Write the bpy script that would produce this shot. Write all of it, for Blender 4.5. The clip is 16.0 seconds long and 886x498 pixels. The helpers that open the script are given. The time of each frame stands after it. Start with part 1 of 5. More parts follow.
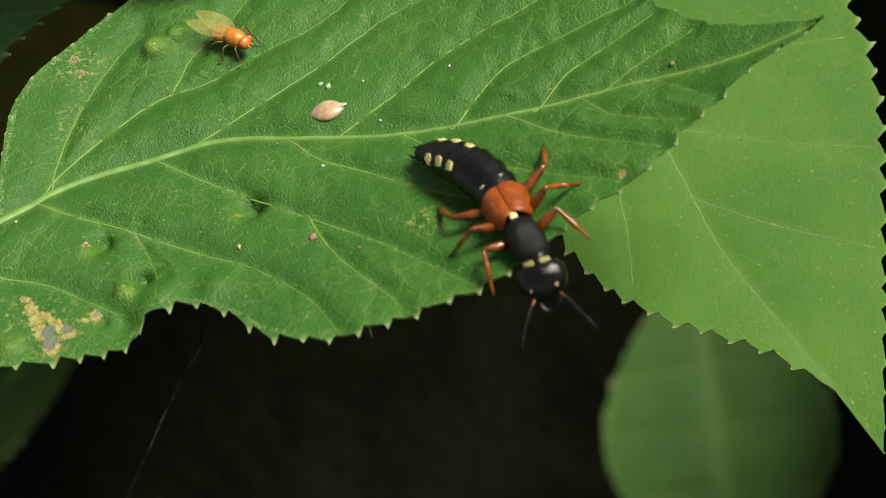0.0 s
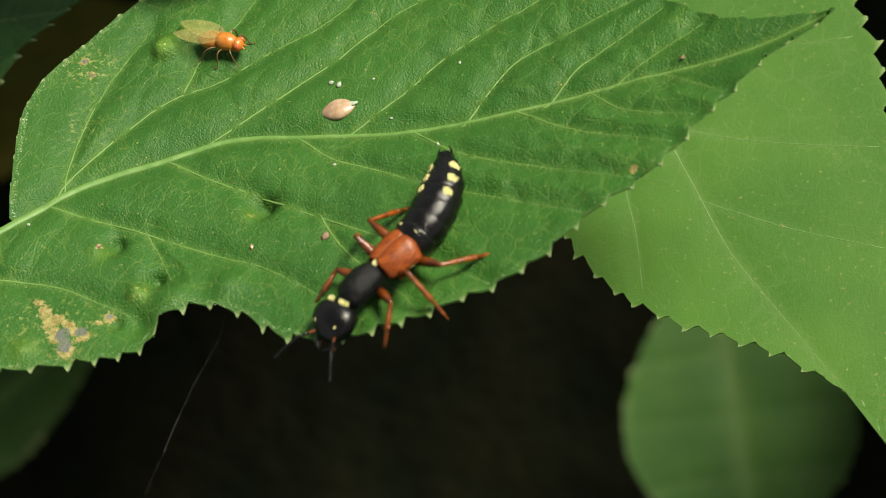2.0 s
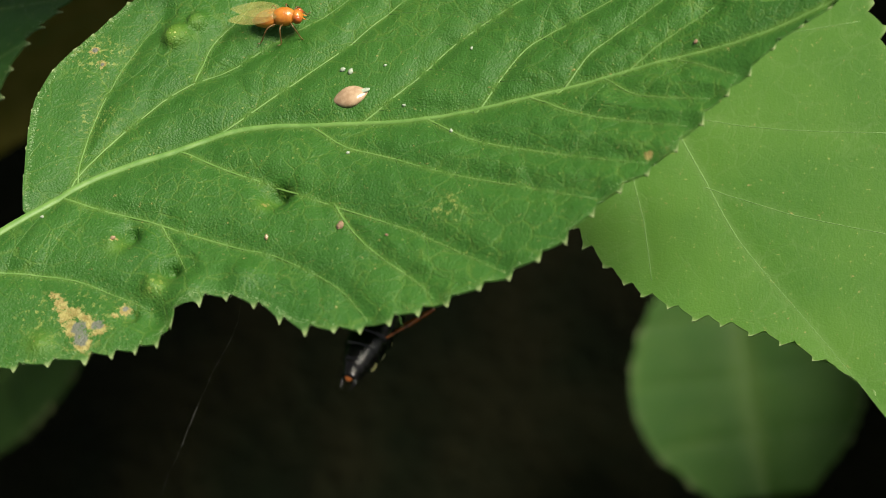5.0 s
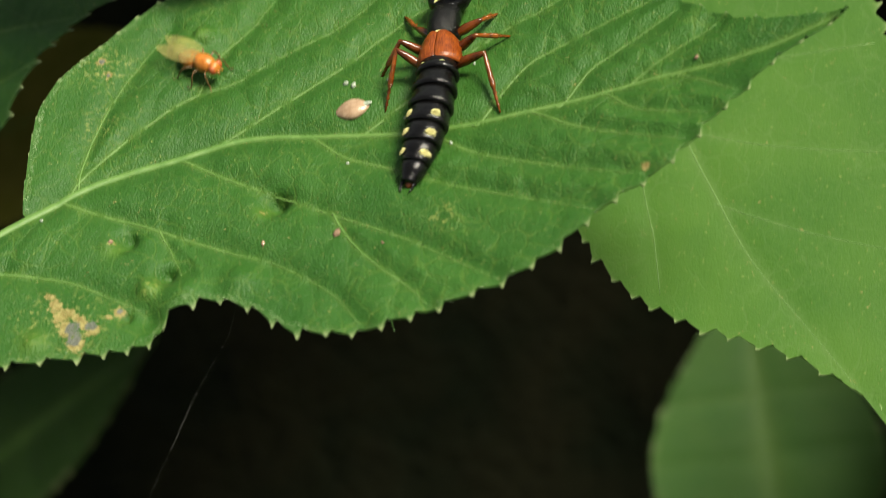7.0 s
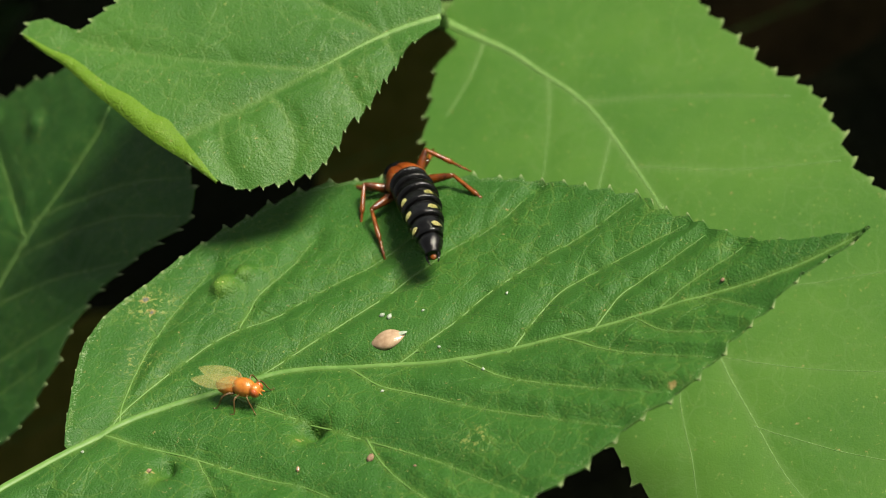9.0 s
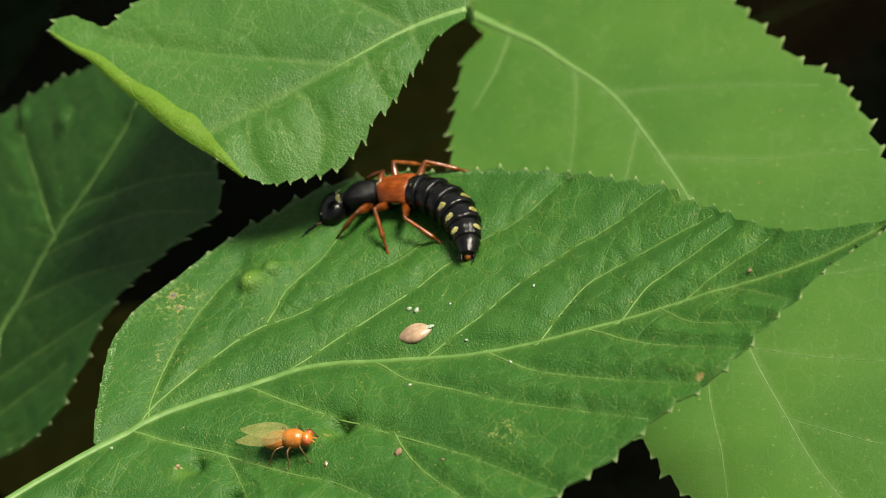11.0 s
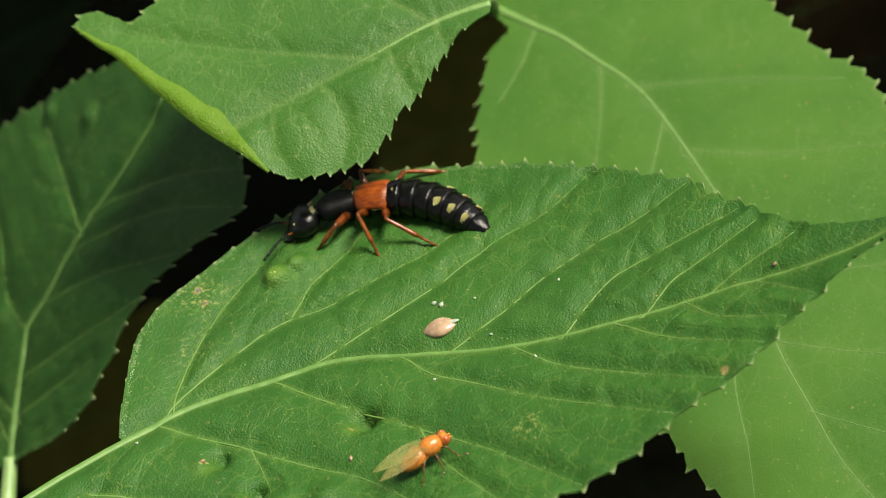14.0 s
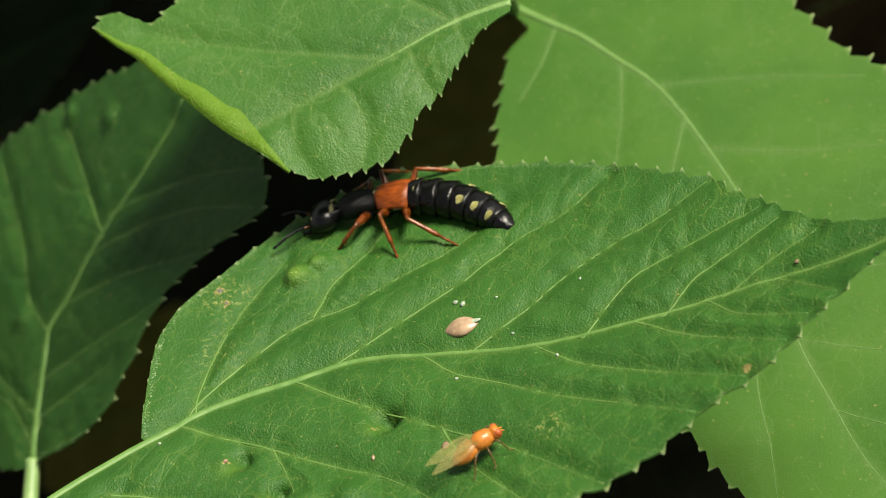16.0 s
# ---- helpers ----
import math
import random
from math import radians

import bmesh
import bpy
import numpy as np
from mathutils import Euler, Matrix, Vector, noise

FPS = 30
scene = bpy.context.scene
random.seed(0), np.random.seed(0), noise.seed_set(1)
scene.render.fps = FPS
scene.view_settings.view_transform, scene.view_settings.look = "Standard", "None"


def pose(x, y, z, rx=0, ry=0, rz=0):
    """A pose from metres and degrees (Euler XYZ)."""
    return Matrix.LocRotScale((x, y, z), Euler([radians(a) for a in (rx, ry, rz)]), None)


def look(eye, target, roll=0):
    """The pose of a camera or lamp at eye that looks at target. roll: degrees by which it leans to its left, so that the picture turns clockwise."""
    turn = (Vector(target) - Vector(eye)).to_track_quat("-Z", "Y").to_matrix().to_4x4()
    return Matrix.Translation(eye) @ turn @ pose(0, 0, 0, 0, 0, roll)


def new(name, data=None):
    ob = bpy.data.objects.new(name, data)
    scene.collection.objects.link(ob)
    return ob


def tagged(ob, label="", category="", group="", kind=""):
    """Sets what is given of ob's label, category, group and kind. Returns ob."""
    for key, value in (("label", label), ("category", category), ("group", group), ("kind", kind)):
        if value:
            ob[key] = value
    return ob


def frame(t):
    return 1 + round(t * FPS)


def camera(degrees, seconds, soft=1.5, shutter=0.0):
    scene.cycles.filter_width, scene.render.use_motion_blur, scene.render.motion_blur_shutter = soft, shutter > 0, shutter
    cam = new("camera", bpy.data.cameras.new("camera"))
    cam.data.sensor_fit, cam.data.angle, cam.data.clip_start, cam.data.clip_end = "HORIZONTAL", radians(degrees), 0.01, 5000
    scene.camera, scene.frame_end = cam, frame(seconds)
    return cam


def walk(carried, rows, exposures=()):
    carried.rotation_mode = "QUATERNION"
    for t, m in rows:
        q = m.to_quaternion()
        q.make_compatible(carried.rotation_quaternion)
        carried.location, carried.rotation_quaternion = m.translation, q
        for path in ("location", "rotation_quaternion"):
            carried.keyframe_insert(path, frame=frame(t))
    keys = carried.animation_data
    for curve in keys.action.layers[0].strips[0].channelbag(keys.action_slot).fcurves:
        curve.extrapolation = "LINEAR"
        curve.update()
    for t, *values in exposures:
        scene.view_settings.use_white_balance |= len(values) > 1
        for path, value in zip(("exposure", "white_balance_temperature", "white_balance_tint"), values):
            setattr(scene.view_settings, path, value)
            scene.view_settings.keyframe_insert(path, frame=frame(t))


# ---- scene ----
# Forest-edge foliage in close-up: serrate leaflets, a rove beetle and a small fly. All lengths below are in millimetres, times MM.
MM = 0.001
cam = camera(22.0, 16.0, soft=0.95, shutter=0.4)
cam.data.dof.use_dof = True
cam.data.dof.focus_distance = 0.2170
cam.data.dof.aperture_fstop = 35.0
cam.data.dof.aperture_blades = 9
PATH = [
    (0.0, pose(0.05301, -0.09636, 0.18251, 20.939, 14.856, 0.098)),
    (0.5, pose(0.05344, -0.09736, 0.18173, 21.120, 14.991, 0.139)),
    (1.0, pose(0.05400, -0.09808, 0.18126, 21.199, 15.233, 0.102)),
    (1.5, pose(0.05435, -0.09752, 0.18150, 21.140, 15.568, -0.016)),
    (2.0, pose(0.05375, -0.09552, 0.18245, 20.498, 15.615, -0.461)),
    (2.5, pose(0.05379, -0.09496, 0.18257, 20.173, 15.805, -0.709)),
    (3.0, pose(0.05345, -0.09455, 0.18238, 20.002, 15.791, -0.843)),
    (3.5, pose(0.05308, -0.09340, 0.18316, 19.433, 15.785, -1.207)),
    (4.0, pose(0.05265, -0.09217, 0.18376, 18.990, 15.858, -1.353)),
    (6.5, pose(0.05285, -0.09504, 0.18243, 19.997, 15.780, -0.323)),
    (7.0, pose(0.05549, -0.10083, 0.17901, 22.386, 16.350, 0.504)),
    (7.2, pose(0.05596, -0.10206, 0.17861, 24.048, 16.462, 0.555)),
    (7.5, pose(0.05662, -0.10374, 0.17807, 26.344, 16.616, 0.625)),
    (7.8, pose(0.05703, -0.10447, 0.17900, 27.935, 16.884, 0.717)),
    (8.0, pose(0.05721, -0.10478, 0.17940, 28.617, 16.999, 0.757)),
    (8.5, pose(0.05805, -0.10578, 0.17981, 29.451, 17.475, 0.787)),
    (9.0, pose(0.06037, -0.10903, 0.17688, 30.318, 18.615, 0.998)),
    (11.5, pose(0.06127, -0.10862, 0.17656, 30.035, 19.767, 0.993)),
    (12.0, pose(0.06146, -0.10907, 0.17617, 30.145, 19.956, 1.042)),
    (12.5, pose(0.06155, -0.10881, 0.17633, 29.997, 20.084, 1.010)),
    (13.0, pose(0.06154, -0.10872, 0.17618, 30.022, 20.196, 1.131)),
    (13.5, pose(0.06165, -0.10849, 0.17619, 29.922, 20.280, 1.105)),
    (14.0, pose(0.06165, -0.10874, 0.17616, 30.061, 20.408, 1.236)),
    (14.5, pose(0.06143, -0.10828, 0.17640, 29.970, 20.524, 1.247)),
    (15.0, pose(0.06157, -0.10846, 0.17612, 29.988, 20.746, 1.231)),
    (15.5, pose(0.06155, -0.10886, 0.17599, 30.081, 20.873, 1.196)),
    (16.0, pose(0.06140, -0.10885, 0.17617, 30.087, 20.940, 1.263)),
]
walk(cam, PATH, [(0.0, 1.05, 6900, 6), (16.0, 1.05, 6900, 6)])

# ---- light: soft daylight from high behind the leaves ----
SUN_EL, SUN_AZ = 49.0, 62.0     # height, and turn from +y towards +x
world = bpy.data.worlds.new("sky")
scene.world = world
world.use_nodes = True
wn = world.node_tree
sky = wn.nodes.new("ShaderNodeTexSky")
sky.sky_type = "NISHITA"
sky.sun_disc = False
sky.sun_elevation, sky.sun_rotation = radians(SUN_EL), radians(SUN_AZ)
cloud = wn.nodes.new("ShaderNodeHueSaturation")     # thin cloud takes most of the blue
cloud.inputs["Saturation"].default_value = 0.25
wn.links.new(sky.outputs["Color"], cloud.inputs["Color"])
wn.links.new(cloud.outputs["Color"], wn.nodes["Background"].inputs["Color"])
wn.nodes["Background"].inputs["Strength"].default_value = 0.055
sun = new("sun", bpy.data.lights.new("sun", "SUN"))
sun.data.energy, sun.data.angle, sun.data.color = 4.2, radians(20), (1.0, 0.95, 0.82)
_az, _el = radians(SUN_AZ), radians(SUN_EL)
sun.matrix_world = look((math.sin(_az) * math.cos(_el), math.cos(_az) * math.cos(_el), math.sin(_el)), (0, 0, 0))


# ---- materials ----
class Mat:
    """A node material with short calls to add and join nodes."""

    def __init__(self, name):
        self.m = bpy.data.materials.new(name)
        self.m.use_nodes = True
        self.t = self.m.node_tree
        self.b = self.t.nodes["Principled BSDF"]
        self.out = self.t.nodes["Material Output"]
        self.co = self.t.nodes.new("ShaderNodeTexCoord").outputs["Object"]

    def put(self, socket, value):
        if isinstance(value, bpy.types.NodeSocket):
            self.t.links.new(value, socket)
        else:
            socket.default_value = value

    def node(self, kind, out=0, **ins):
        n = self.t.nodes.new(kind)
        for k, v in ins.items():
            self.put(n.inputs[k.replace("_", " ")], v)
        return n.outputs[out]

    def noise(self, scale, detail=4.0, rough=0.6):
        return self.node("ShaderNodeTexNoise", Vector=self.co, Scale=scale, Detail=detail, Roughness=rough)

    def ramp(self, fac, a, b, lo=0.0, hi=1.0):
        n = self.t.nodes.new("ShaderNodeMapRange")
        n.interpolation_type = "SMOOTHSTEP"
        self.put(n.inputs[0], fac)
        for i, v in enumerate((a, b, lo, hi)):
            n.inputs[i + 1].default_value = v
        return n.outputs[0]

    def math(self, op, a, b=0.0):
        n = self.t.nodes.new("ShaderNodeMath")
        n.operation = op
        self.put(n.inputs[0], a)
        self.put(n.inputs[1], b)
        return n.outputs[0]

    def mix(self, fac, a, b):
        n = self.t.nodes.new("ShaderNodeMix")
        n.data_type = "RGBA"
        self.put(n.inputs[0], fac)
        self.put(n.inputs[6], a if isinstance(a, bpy.types.NodeSocket) else (*a, 1))
        self.put(n.inputs[7], b if isinstance(b, bpy.types.NodeSocket) else (*b, 1))
        return n.outputs[2]

    def attr(self, name):
        n = self.t.nodes.new("ShaderNodeAttribute")
        n.attribute_name = name
        return n.outputs["Fac"]

    def bump(self, height, dist, strength=1.0):
        return self.node("ShaderNodeBump", Height=height, Distance=dist, Strength=strength)

    def set(self, **ins):
        for k, v in ins.items():
            v = (*v, 1) if isinstance(v, tuple) and len(v) == 3 else v
            self.put(self.b.inputs[k.replace("_", " ")], v)
        return self.m


def leaf_material(name, dark, light, vein, through_light, cell=620.0, gloss=0.52, relief=0.7):
    """Leaf skin: two-scale green, a net of fine pale veins, scars where the mesh says so, light let through."""
    s = Mat(name)
    warp = s.node("ShaderNodeVectorMath", 0)
    add = warp.node
    add.operation = "ADD"
    s.put(add.inputs[0], s.co)
    off = s.t.nodes.new("ShaderNodeVectorMath")
    off.operation = "SCALE"
    s.put(off.inputs[0], s.node("ShaderNodeTexNoise", 1, Vector=s.co, Scale=cell * 0.7, Detail=2.0))
    off.inputs["Scale"].default_value = 0.9 / cell
    s.put(add.inputs[1], off.outputs[0])
    v = s.t.nodes.new("ShaderNodeTexVoronoi")
    v.feature = "DISTANCE_TO_EDGE"
    s.put(v.inputs["Vector"], warp)
    v.inputs["Scale"].default_value = cell
    net = s.math("MULTIPLY", s.ramp(v.outputs["Distance"], 0.0, 0.07, 1.0, 0.0), s.ramp(s.noise(160.0, 2.0), 0.4, 0.62))
    broad = s.ramp(s.noise(60.0, 3.0), 0.3, 0.72)
    fine = s.noise(2600.0, 3.0)
    col = s.mix(broad, dark, light)
    col = s.mix(s.math("MULTIPLY", s.ramp(fine, 0.35, 0.75), 0.5), col, light)
    col = s.mix(s.math("MULTIPLY", s.ramp(s.noise(5200.0, 2.0), 0.5, 0.75), 0.3), col, dark)
    big = s.t.nodes.new("ShaderNodeTexVoronoi")
    big.feature = "DISTANCE_TO_EDGE"
    s.put(big.inputs["Vector"], warp)
    big.inputs["Scale"].default_value = cell * 0.62
    areole = s.math("MULTIPLY", s.ramp(big.outputs["Distance"], 0.0, 0.055, 1.0, 0.0), s.ramp(s.noise(110.0, 2.0), 0.36, 0.6))
    col = s.mix(s.math("MULTIPLY", net, 0.46 * relief), col, vein)
    col = s.mix(s.math("MULTIPLY", areole, 0.6 * relief), col, vein)
    col = s.mix(s.math("MULTIPLY", s.attr("vein"), 0.62), col, vein)
    speck = s.ramp(s.noise(2600.0, 1.0), 0.735, 0.76)
    col = s.mix(s.math("MULTIPLY", speck, 0.55), col, (0.28, 0.33, 0.09))
    patch = s.attr("yellow")
    patch = s.math("MULTIPLY", patch, s.ramp(s.noise(1900.0, 5.0, 0.7), 0.55, 0.60))
    col = s.mix(s.math("MULTIPLY", patch, 0.7), col, (0.30, 0.33, 0.09))
    scar = s.ramp(s.math("ADD", s.attr("scar"), s.math("MULTIPLY", s.math("SUBTRACT", s.noise(1500.0, 8.0, 0.8), 0.5), 4.0)), 0.5, 0.62)
    tan = s.mix(s.ramp(s.noise(1900.0, 4.0), 0.35, 0.65), (0.34, 0.30, 0.11), (0.22, 0.17, 0.055))
    tan = s.mix(s.ramp(s.math("ADD", s.attr("core"), s.math("MULTIPLY", s.math("SUBTRACT", s.noise(1700.0, 4.0), 0.5), 1.2)), 0.45, 0.65), tan, (0.13, 0.14, 0.115))
    col = s.mix(scar, col, tan)
    col = s.mix(s.attr("pale"), col, (0.15, 0.26, 0.03))
    col = s.mix(s.attr("rim"), col, (0.42, 0.48, 0.24))
    height = s.math("ADD", s.math("ADD", s.math("MULTIPLY", net, -0.35), s.math("MULTIPLY", areole, -0.35)), s.math("MULTIPLY", fine, 0.5))
    height = s.math("ADD", height, s.math("MULTIPLY", s.noise(5200.0, 2.0), 0.7))
    height = s.math("ADD", height, s.math("MULTIPLY", s.noise(700.0, 3.0), 0.35))
    cells = s.t.nodes.new("ShaderNodeTexVoronoi")     # the skin's small swollen cells
    s.put(cells.inputs["Vector"], s.co)
    cells.inputs["Scale"].default_value = 4600.0
    height = s.math("SUBTRACT", height, s.math("MULTIPLY", cells.outputs["Distance"], 0.75))
    nrm = s.bump(height, 0.00012, relief)
    s.set(Base_Color=col, Roughness=s.ramp(s.noise(500.0), 0.2, 0.8, gloss - 0.06, gloss + 0.1), Normal=nrm)
    s.b.inputs["Specular IOR Level"].default_value = 0.34
    tr = s.node("ShaderNodeBsdfTranslucent", Normal=nrm)
    s.put(tr.node.inputs["Color"], s.mix(0.8, col, through_light))
    mixed = s.node("ShaderNodeMixShader", Fac=0.3)
    s.put(mixed.node.inputs[1], s.b.outputs[0])
    s.put(mixed.node.inputs[2], tr)
    s.t.links.new(mixed, s.out.inputs["Surface"])
    return s.m


def plain(name, a, b, scale, rough=0.5, dist=0.00005, strength=0.5, **more):
    """A material that varies between two colours, with fine relief."""
    s = Mat(name)
    n = s.noise(scale, 4.0)
    c = s.mix(s.ramp(n, 0.32, 0.68), a, b)
    c = s.mix(s.math("MULTIPLY", s.noise(scale * 6, 2.0), 0.3), c, b)
    nrm = s.bump(s.math("ADD", n, s.math("MULTIPLY", s.noise(scale * 7, 2.0), 0.5)), dist, strength)
    return s.set(Base_Color=c, Roughness=rough, Normal=nrm, **more)


def velvet(name, a, b):
    """Short silky hairs that all lie along x, over a blotched ground."""
    s = Mat(name)
    far = s.t.nodes.new("ShaderNodeMapping")
    far.inputs["Scale"].default_value = (0.12, 1.0, 1.0)
    s.put(far.inputs["Vector"], s.co)
    strand = s.node("ShaderNodeTexNoise", Vector=far.outputs[0], Scale=9000.0, Detail=3.0)
    fac = s.math("ADD", s.math("MULTIPLY", s.ramp(strand, 0.3, 0.7), 0.6), s.math("MULTIPLY", s.ramp(s.noise(900.0, 3.0), 0.35, 0.65), 0.4))
    return s.set(Base_Color=s.mix(fac, a, b), Roughness=0.34, Normal=s.bump(strand, 0.00006, 0.9), Specular_IOR_Level=0.4)


LEAF_MAIN = leaf_material("leaf_main", (0.022, 0.093, 0.011), (0.036, 0.124, 0.016), (0.100, 0.185, 0.030), (0.17, 0.34, 0.010))
LEAF_PALE = leaf_material("leaf_pale", (0.042, 0.128, 0.014), (0.070, 0.168, 0.021), (0.15, 0.24, 0.08), (0.22, 0.37, 0.018), 420.0, 0.55, 0.2)
LEAF_OVER = leaf_material("leaf_over", (0.030, 0.108, 0.013), (0.050, 0.142, 0.018), (0.12, 0.21, 0.05), (0.19, 0.35, 0.014), 460.0, 0.5, 0.5)
# darker copy of the main green: the side leaf's shade put into its colour
LEAF_SHADED = leaf_material("leaf_shaded", (0.016, 0.070, 0.009), (0.027, 0.096, 0.013), (0.080, 0.155, 0.026), (0.14, 0.29, 0.010), 560.0)
LEAF_UNDER = leaf_material("leaf_underside", (0.075, 0.16, 0.006), (0.10, 0.20, 0.010), (0.13, 0.23, 0.02), (0.24, 0.37, 0.006), 520.0, 0.6)
# greens far below the other leaves: deep shade painted into the base colour
LEAF_FAR_SHADED = leaf_material("leaf_far_shaded", (0.012, 0.042, 0.007), (0.022, 0.060, 0.010), (0.05, 0.10, 0.025), (0.08, 0.16, 0.012), 300.0, 0.55)
VEIN = plain("vein", (0.062, 0.150, 0.024), (0.098, 0.190, 0.040), 900.0, 0.55)
VEINLET = plain("veinlet", (0.034, 0.108, 0.014), (0.056, 0.132, 0.020), 900.0, 0.55)
VEINLET_PALE = plain("veinlet_pale", (0.080, 0.178, 0.034), (0.12, 0.215, 0.055), 900.0, 0.55)
STALK = plain("stalk", (0.12, 0.21, 0.06), (0.20, 0.30, 0.11), 600.0, 0.45)
CHITIN = plain("chitin_black", (0.0014, 0.0014, 0.0016), (0.0030, 0.0027, 0.0027), 2500.0, 0.15, 0.00004, 0.9, Specular_IOR_Level=0.32)
CHITIN_MATT = plain("chitin_matt", (0.0016, 0.0016, 0.0020), (0.0032, 0.0030, 0.0034), 6000.0, 0.2, 0.00006, 1.0, Specular_IOR_Level=0.24)
ELYTRA = velvet("elytra_red", (0.085, 0.013, 0.0015), (0.25, 0.055, 0.005))
LEG = plain("leg_red", (0.05, 0.012, 0.002), (0.20, 0.052, 0.006), 1300.0, 0.22, 0.00005, 0.9, Specular_IOR_Level=0.5)
FEMUR = plain("femur_dark_red", (0.02, 0.005, 0.001), (0.12, 0.028, 0.004), 900.0, 0.2, 0.00005, 0.9, Specular_IOR_Level=0.5)
GOLD = plain("golden_hair", (0.40, 0.37, 0.11), (0.76, 0.72, 0.36), 9000.0, 0.5, 0.00008, 1.0)
EYE = plain("eye_dark", (0.006, 0.005, 0.005), (0.012, 0.008, 0.006), 3000.0, 0.3)


# ---- mesh helpers ----
def link(name, verts, faces, mat, parent=None, label="", smooth=True, attrs=None):
    me = bpy.data.meshes.new(name)
    me.from_pydata([tuple(c * MM for c in v) for v in verts], [], faces)
    me.materials.append(mat)
    if smooth:
        me.shade_smooth()
    for key, vals in (attrs or {}).items():
        a = me.attributes.new(key, "FLOAT", "POINT")
        a.data.foreach_set("value", np.asarray(vals, dtype=np.float32))
    ob = new(name, me)
    if parent is not None:
        ob.parent = parent
    if label:
        tagged(ob, label)
    return ob


def holder(name, x=0, y=0, z=0):
    ob = new(name)
    ob.empty_display_size = 0.002
    ob.location = (x * MM, y * MM, z * MM)
    return ob


def catmull(points, n):
    """n points evenly in knot value along a Catmull-Rom curve."""
    p = np.array(points, float)
    p = np.vstack([2 * p[0] - p[1], p, 2 * p[-1] - p[-2]])
    u = np.linspace(0, len(p) - 3, n)
    i = np.minimum(u.astype(int), len(p) - 4)
    f = (u - i)[:, None]
    a, b, c, d = p[i], p[i + 1], p[i + 2], p[i + 3]
    return 0.5 * (2 * b + (c - a) * f + (2 * a - 5 * b + 4 * c - d) * f ** 2 + (3 * b - a - 3 * c + d) * f ** 3)


def tube(pts, radii, n=8, flat=1.0):
    """Verts and faces of a round tube along pts (mm)."""
    pts = np.array(pts, float)
    d = np.gradient(pts, axis=0)
    d /= np.linalg.norm(d, axis=1)[:, None] + 1e-9
    up = np.array([0.0, 0.0, 1.0])
    verts, faces = [], []
    for p, t, r in zip(pts, d, radii):
        s = np.cross(t, up)
        if np.linalg.norm(s) < 1e-3:
            s = np.array([1.0, 0, 0])
        s /= np.linalg.norm(s)
        w = np.cross(s, t)
        for k in range(n):
            a = 2 * math.pi * k / n
            verts.append(p + r * (math.cos(a) * s + flat * math.sin(a) * w))
    for i in range(len(pts) - 1):
        for k in range(n):
            a, b = i * n + k, i * n + (k + 1) % n
            faces.append((a, b, b + n, a + n))
    faces.append(tuple(range(n - 1, -1, -1)))
    faces.append(tuple(range((len(pts) - 1) * n, len(pts) * n)))
    return verts, faces


def loft(rings, n=24, power=2.0):
    """Verts and faces through rings (x, y, z, half width, half height) across the x axis."""
    verts, faces = [], []
    for x, y, z, w, h in rings:
        for k in range(n):
            a = 2 * math.pi * k / n
            c, s = math.cos(a), math.sin(a)
            verts.append((x, y + w * math.copysign(abs(c) ** (2 / power), c), z + h * math.copysign(abs(s) ** (2 / power), s)))
    for i in range(len(rings) - 1):
        for k in range(n):
            a, b = i * n + k, i * n + (k + 1) % n
            faces.append((a, b, b + n, a + n))
    faces.append(tuple(range(n - 1, -1, -1)))
    faces.append(tuple(range((len(rings) - 1) * n, len(rings) * n)))
    return verts, faces


def blob(cx, cy, cz, rx, ry, rz, nu=16, nv=10):
    """An ellipsoid."""
    rings = []
    for j in range(nv + 1):
        a = -math.pi / 2 + math.pi * j / nv
        rings.append((cx + rx * math.sin(a), cy, cz, max(ry * math.cos(a), 0.01), max(rz * math.cos(a), 0.01)))
    return loft(rings, nu)


def bumpy(x, y, scale, seed):
    """Smooth noise over the plane for arrays of mm."""
    r = np.random.RandomState(seed)
    out = np.zeros_like(x)
    for k in range(5):
        a, ph, f = r.uniform(0, 6.28), r.uniform(0, 6.28), r.uniform(0.6, 1.7) / scale
        out += np.sin((x * math.cos(a) + y * math.sin(a)) * 6.28 * f + ph)
    return out / 5


def near(px, py, line):
    """Distance of points from a polyline in the plane."""
    best = np.full(px.shape, 1e9)
    for (ax, ay), (bx, by) in zip(line[:-1], line[1:]):
        vx, vy = bx - ax, by - ay
        f = np.clip(((px - ax) * vx + (py - ay) * vy) / (vx * vx + vy * vy + 1e-9), 0, 1)
        best = np.minimum(best, np.hypot(px - ax - f * vx, py - ay - f * vy))
    return best


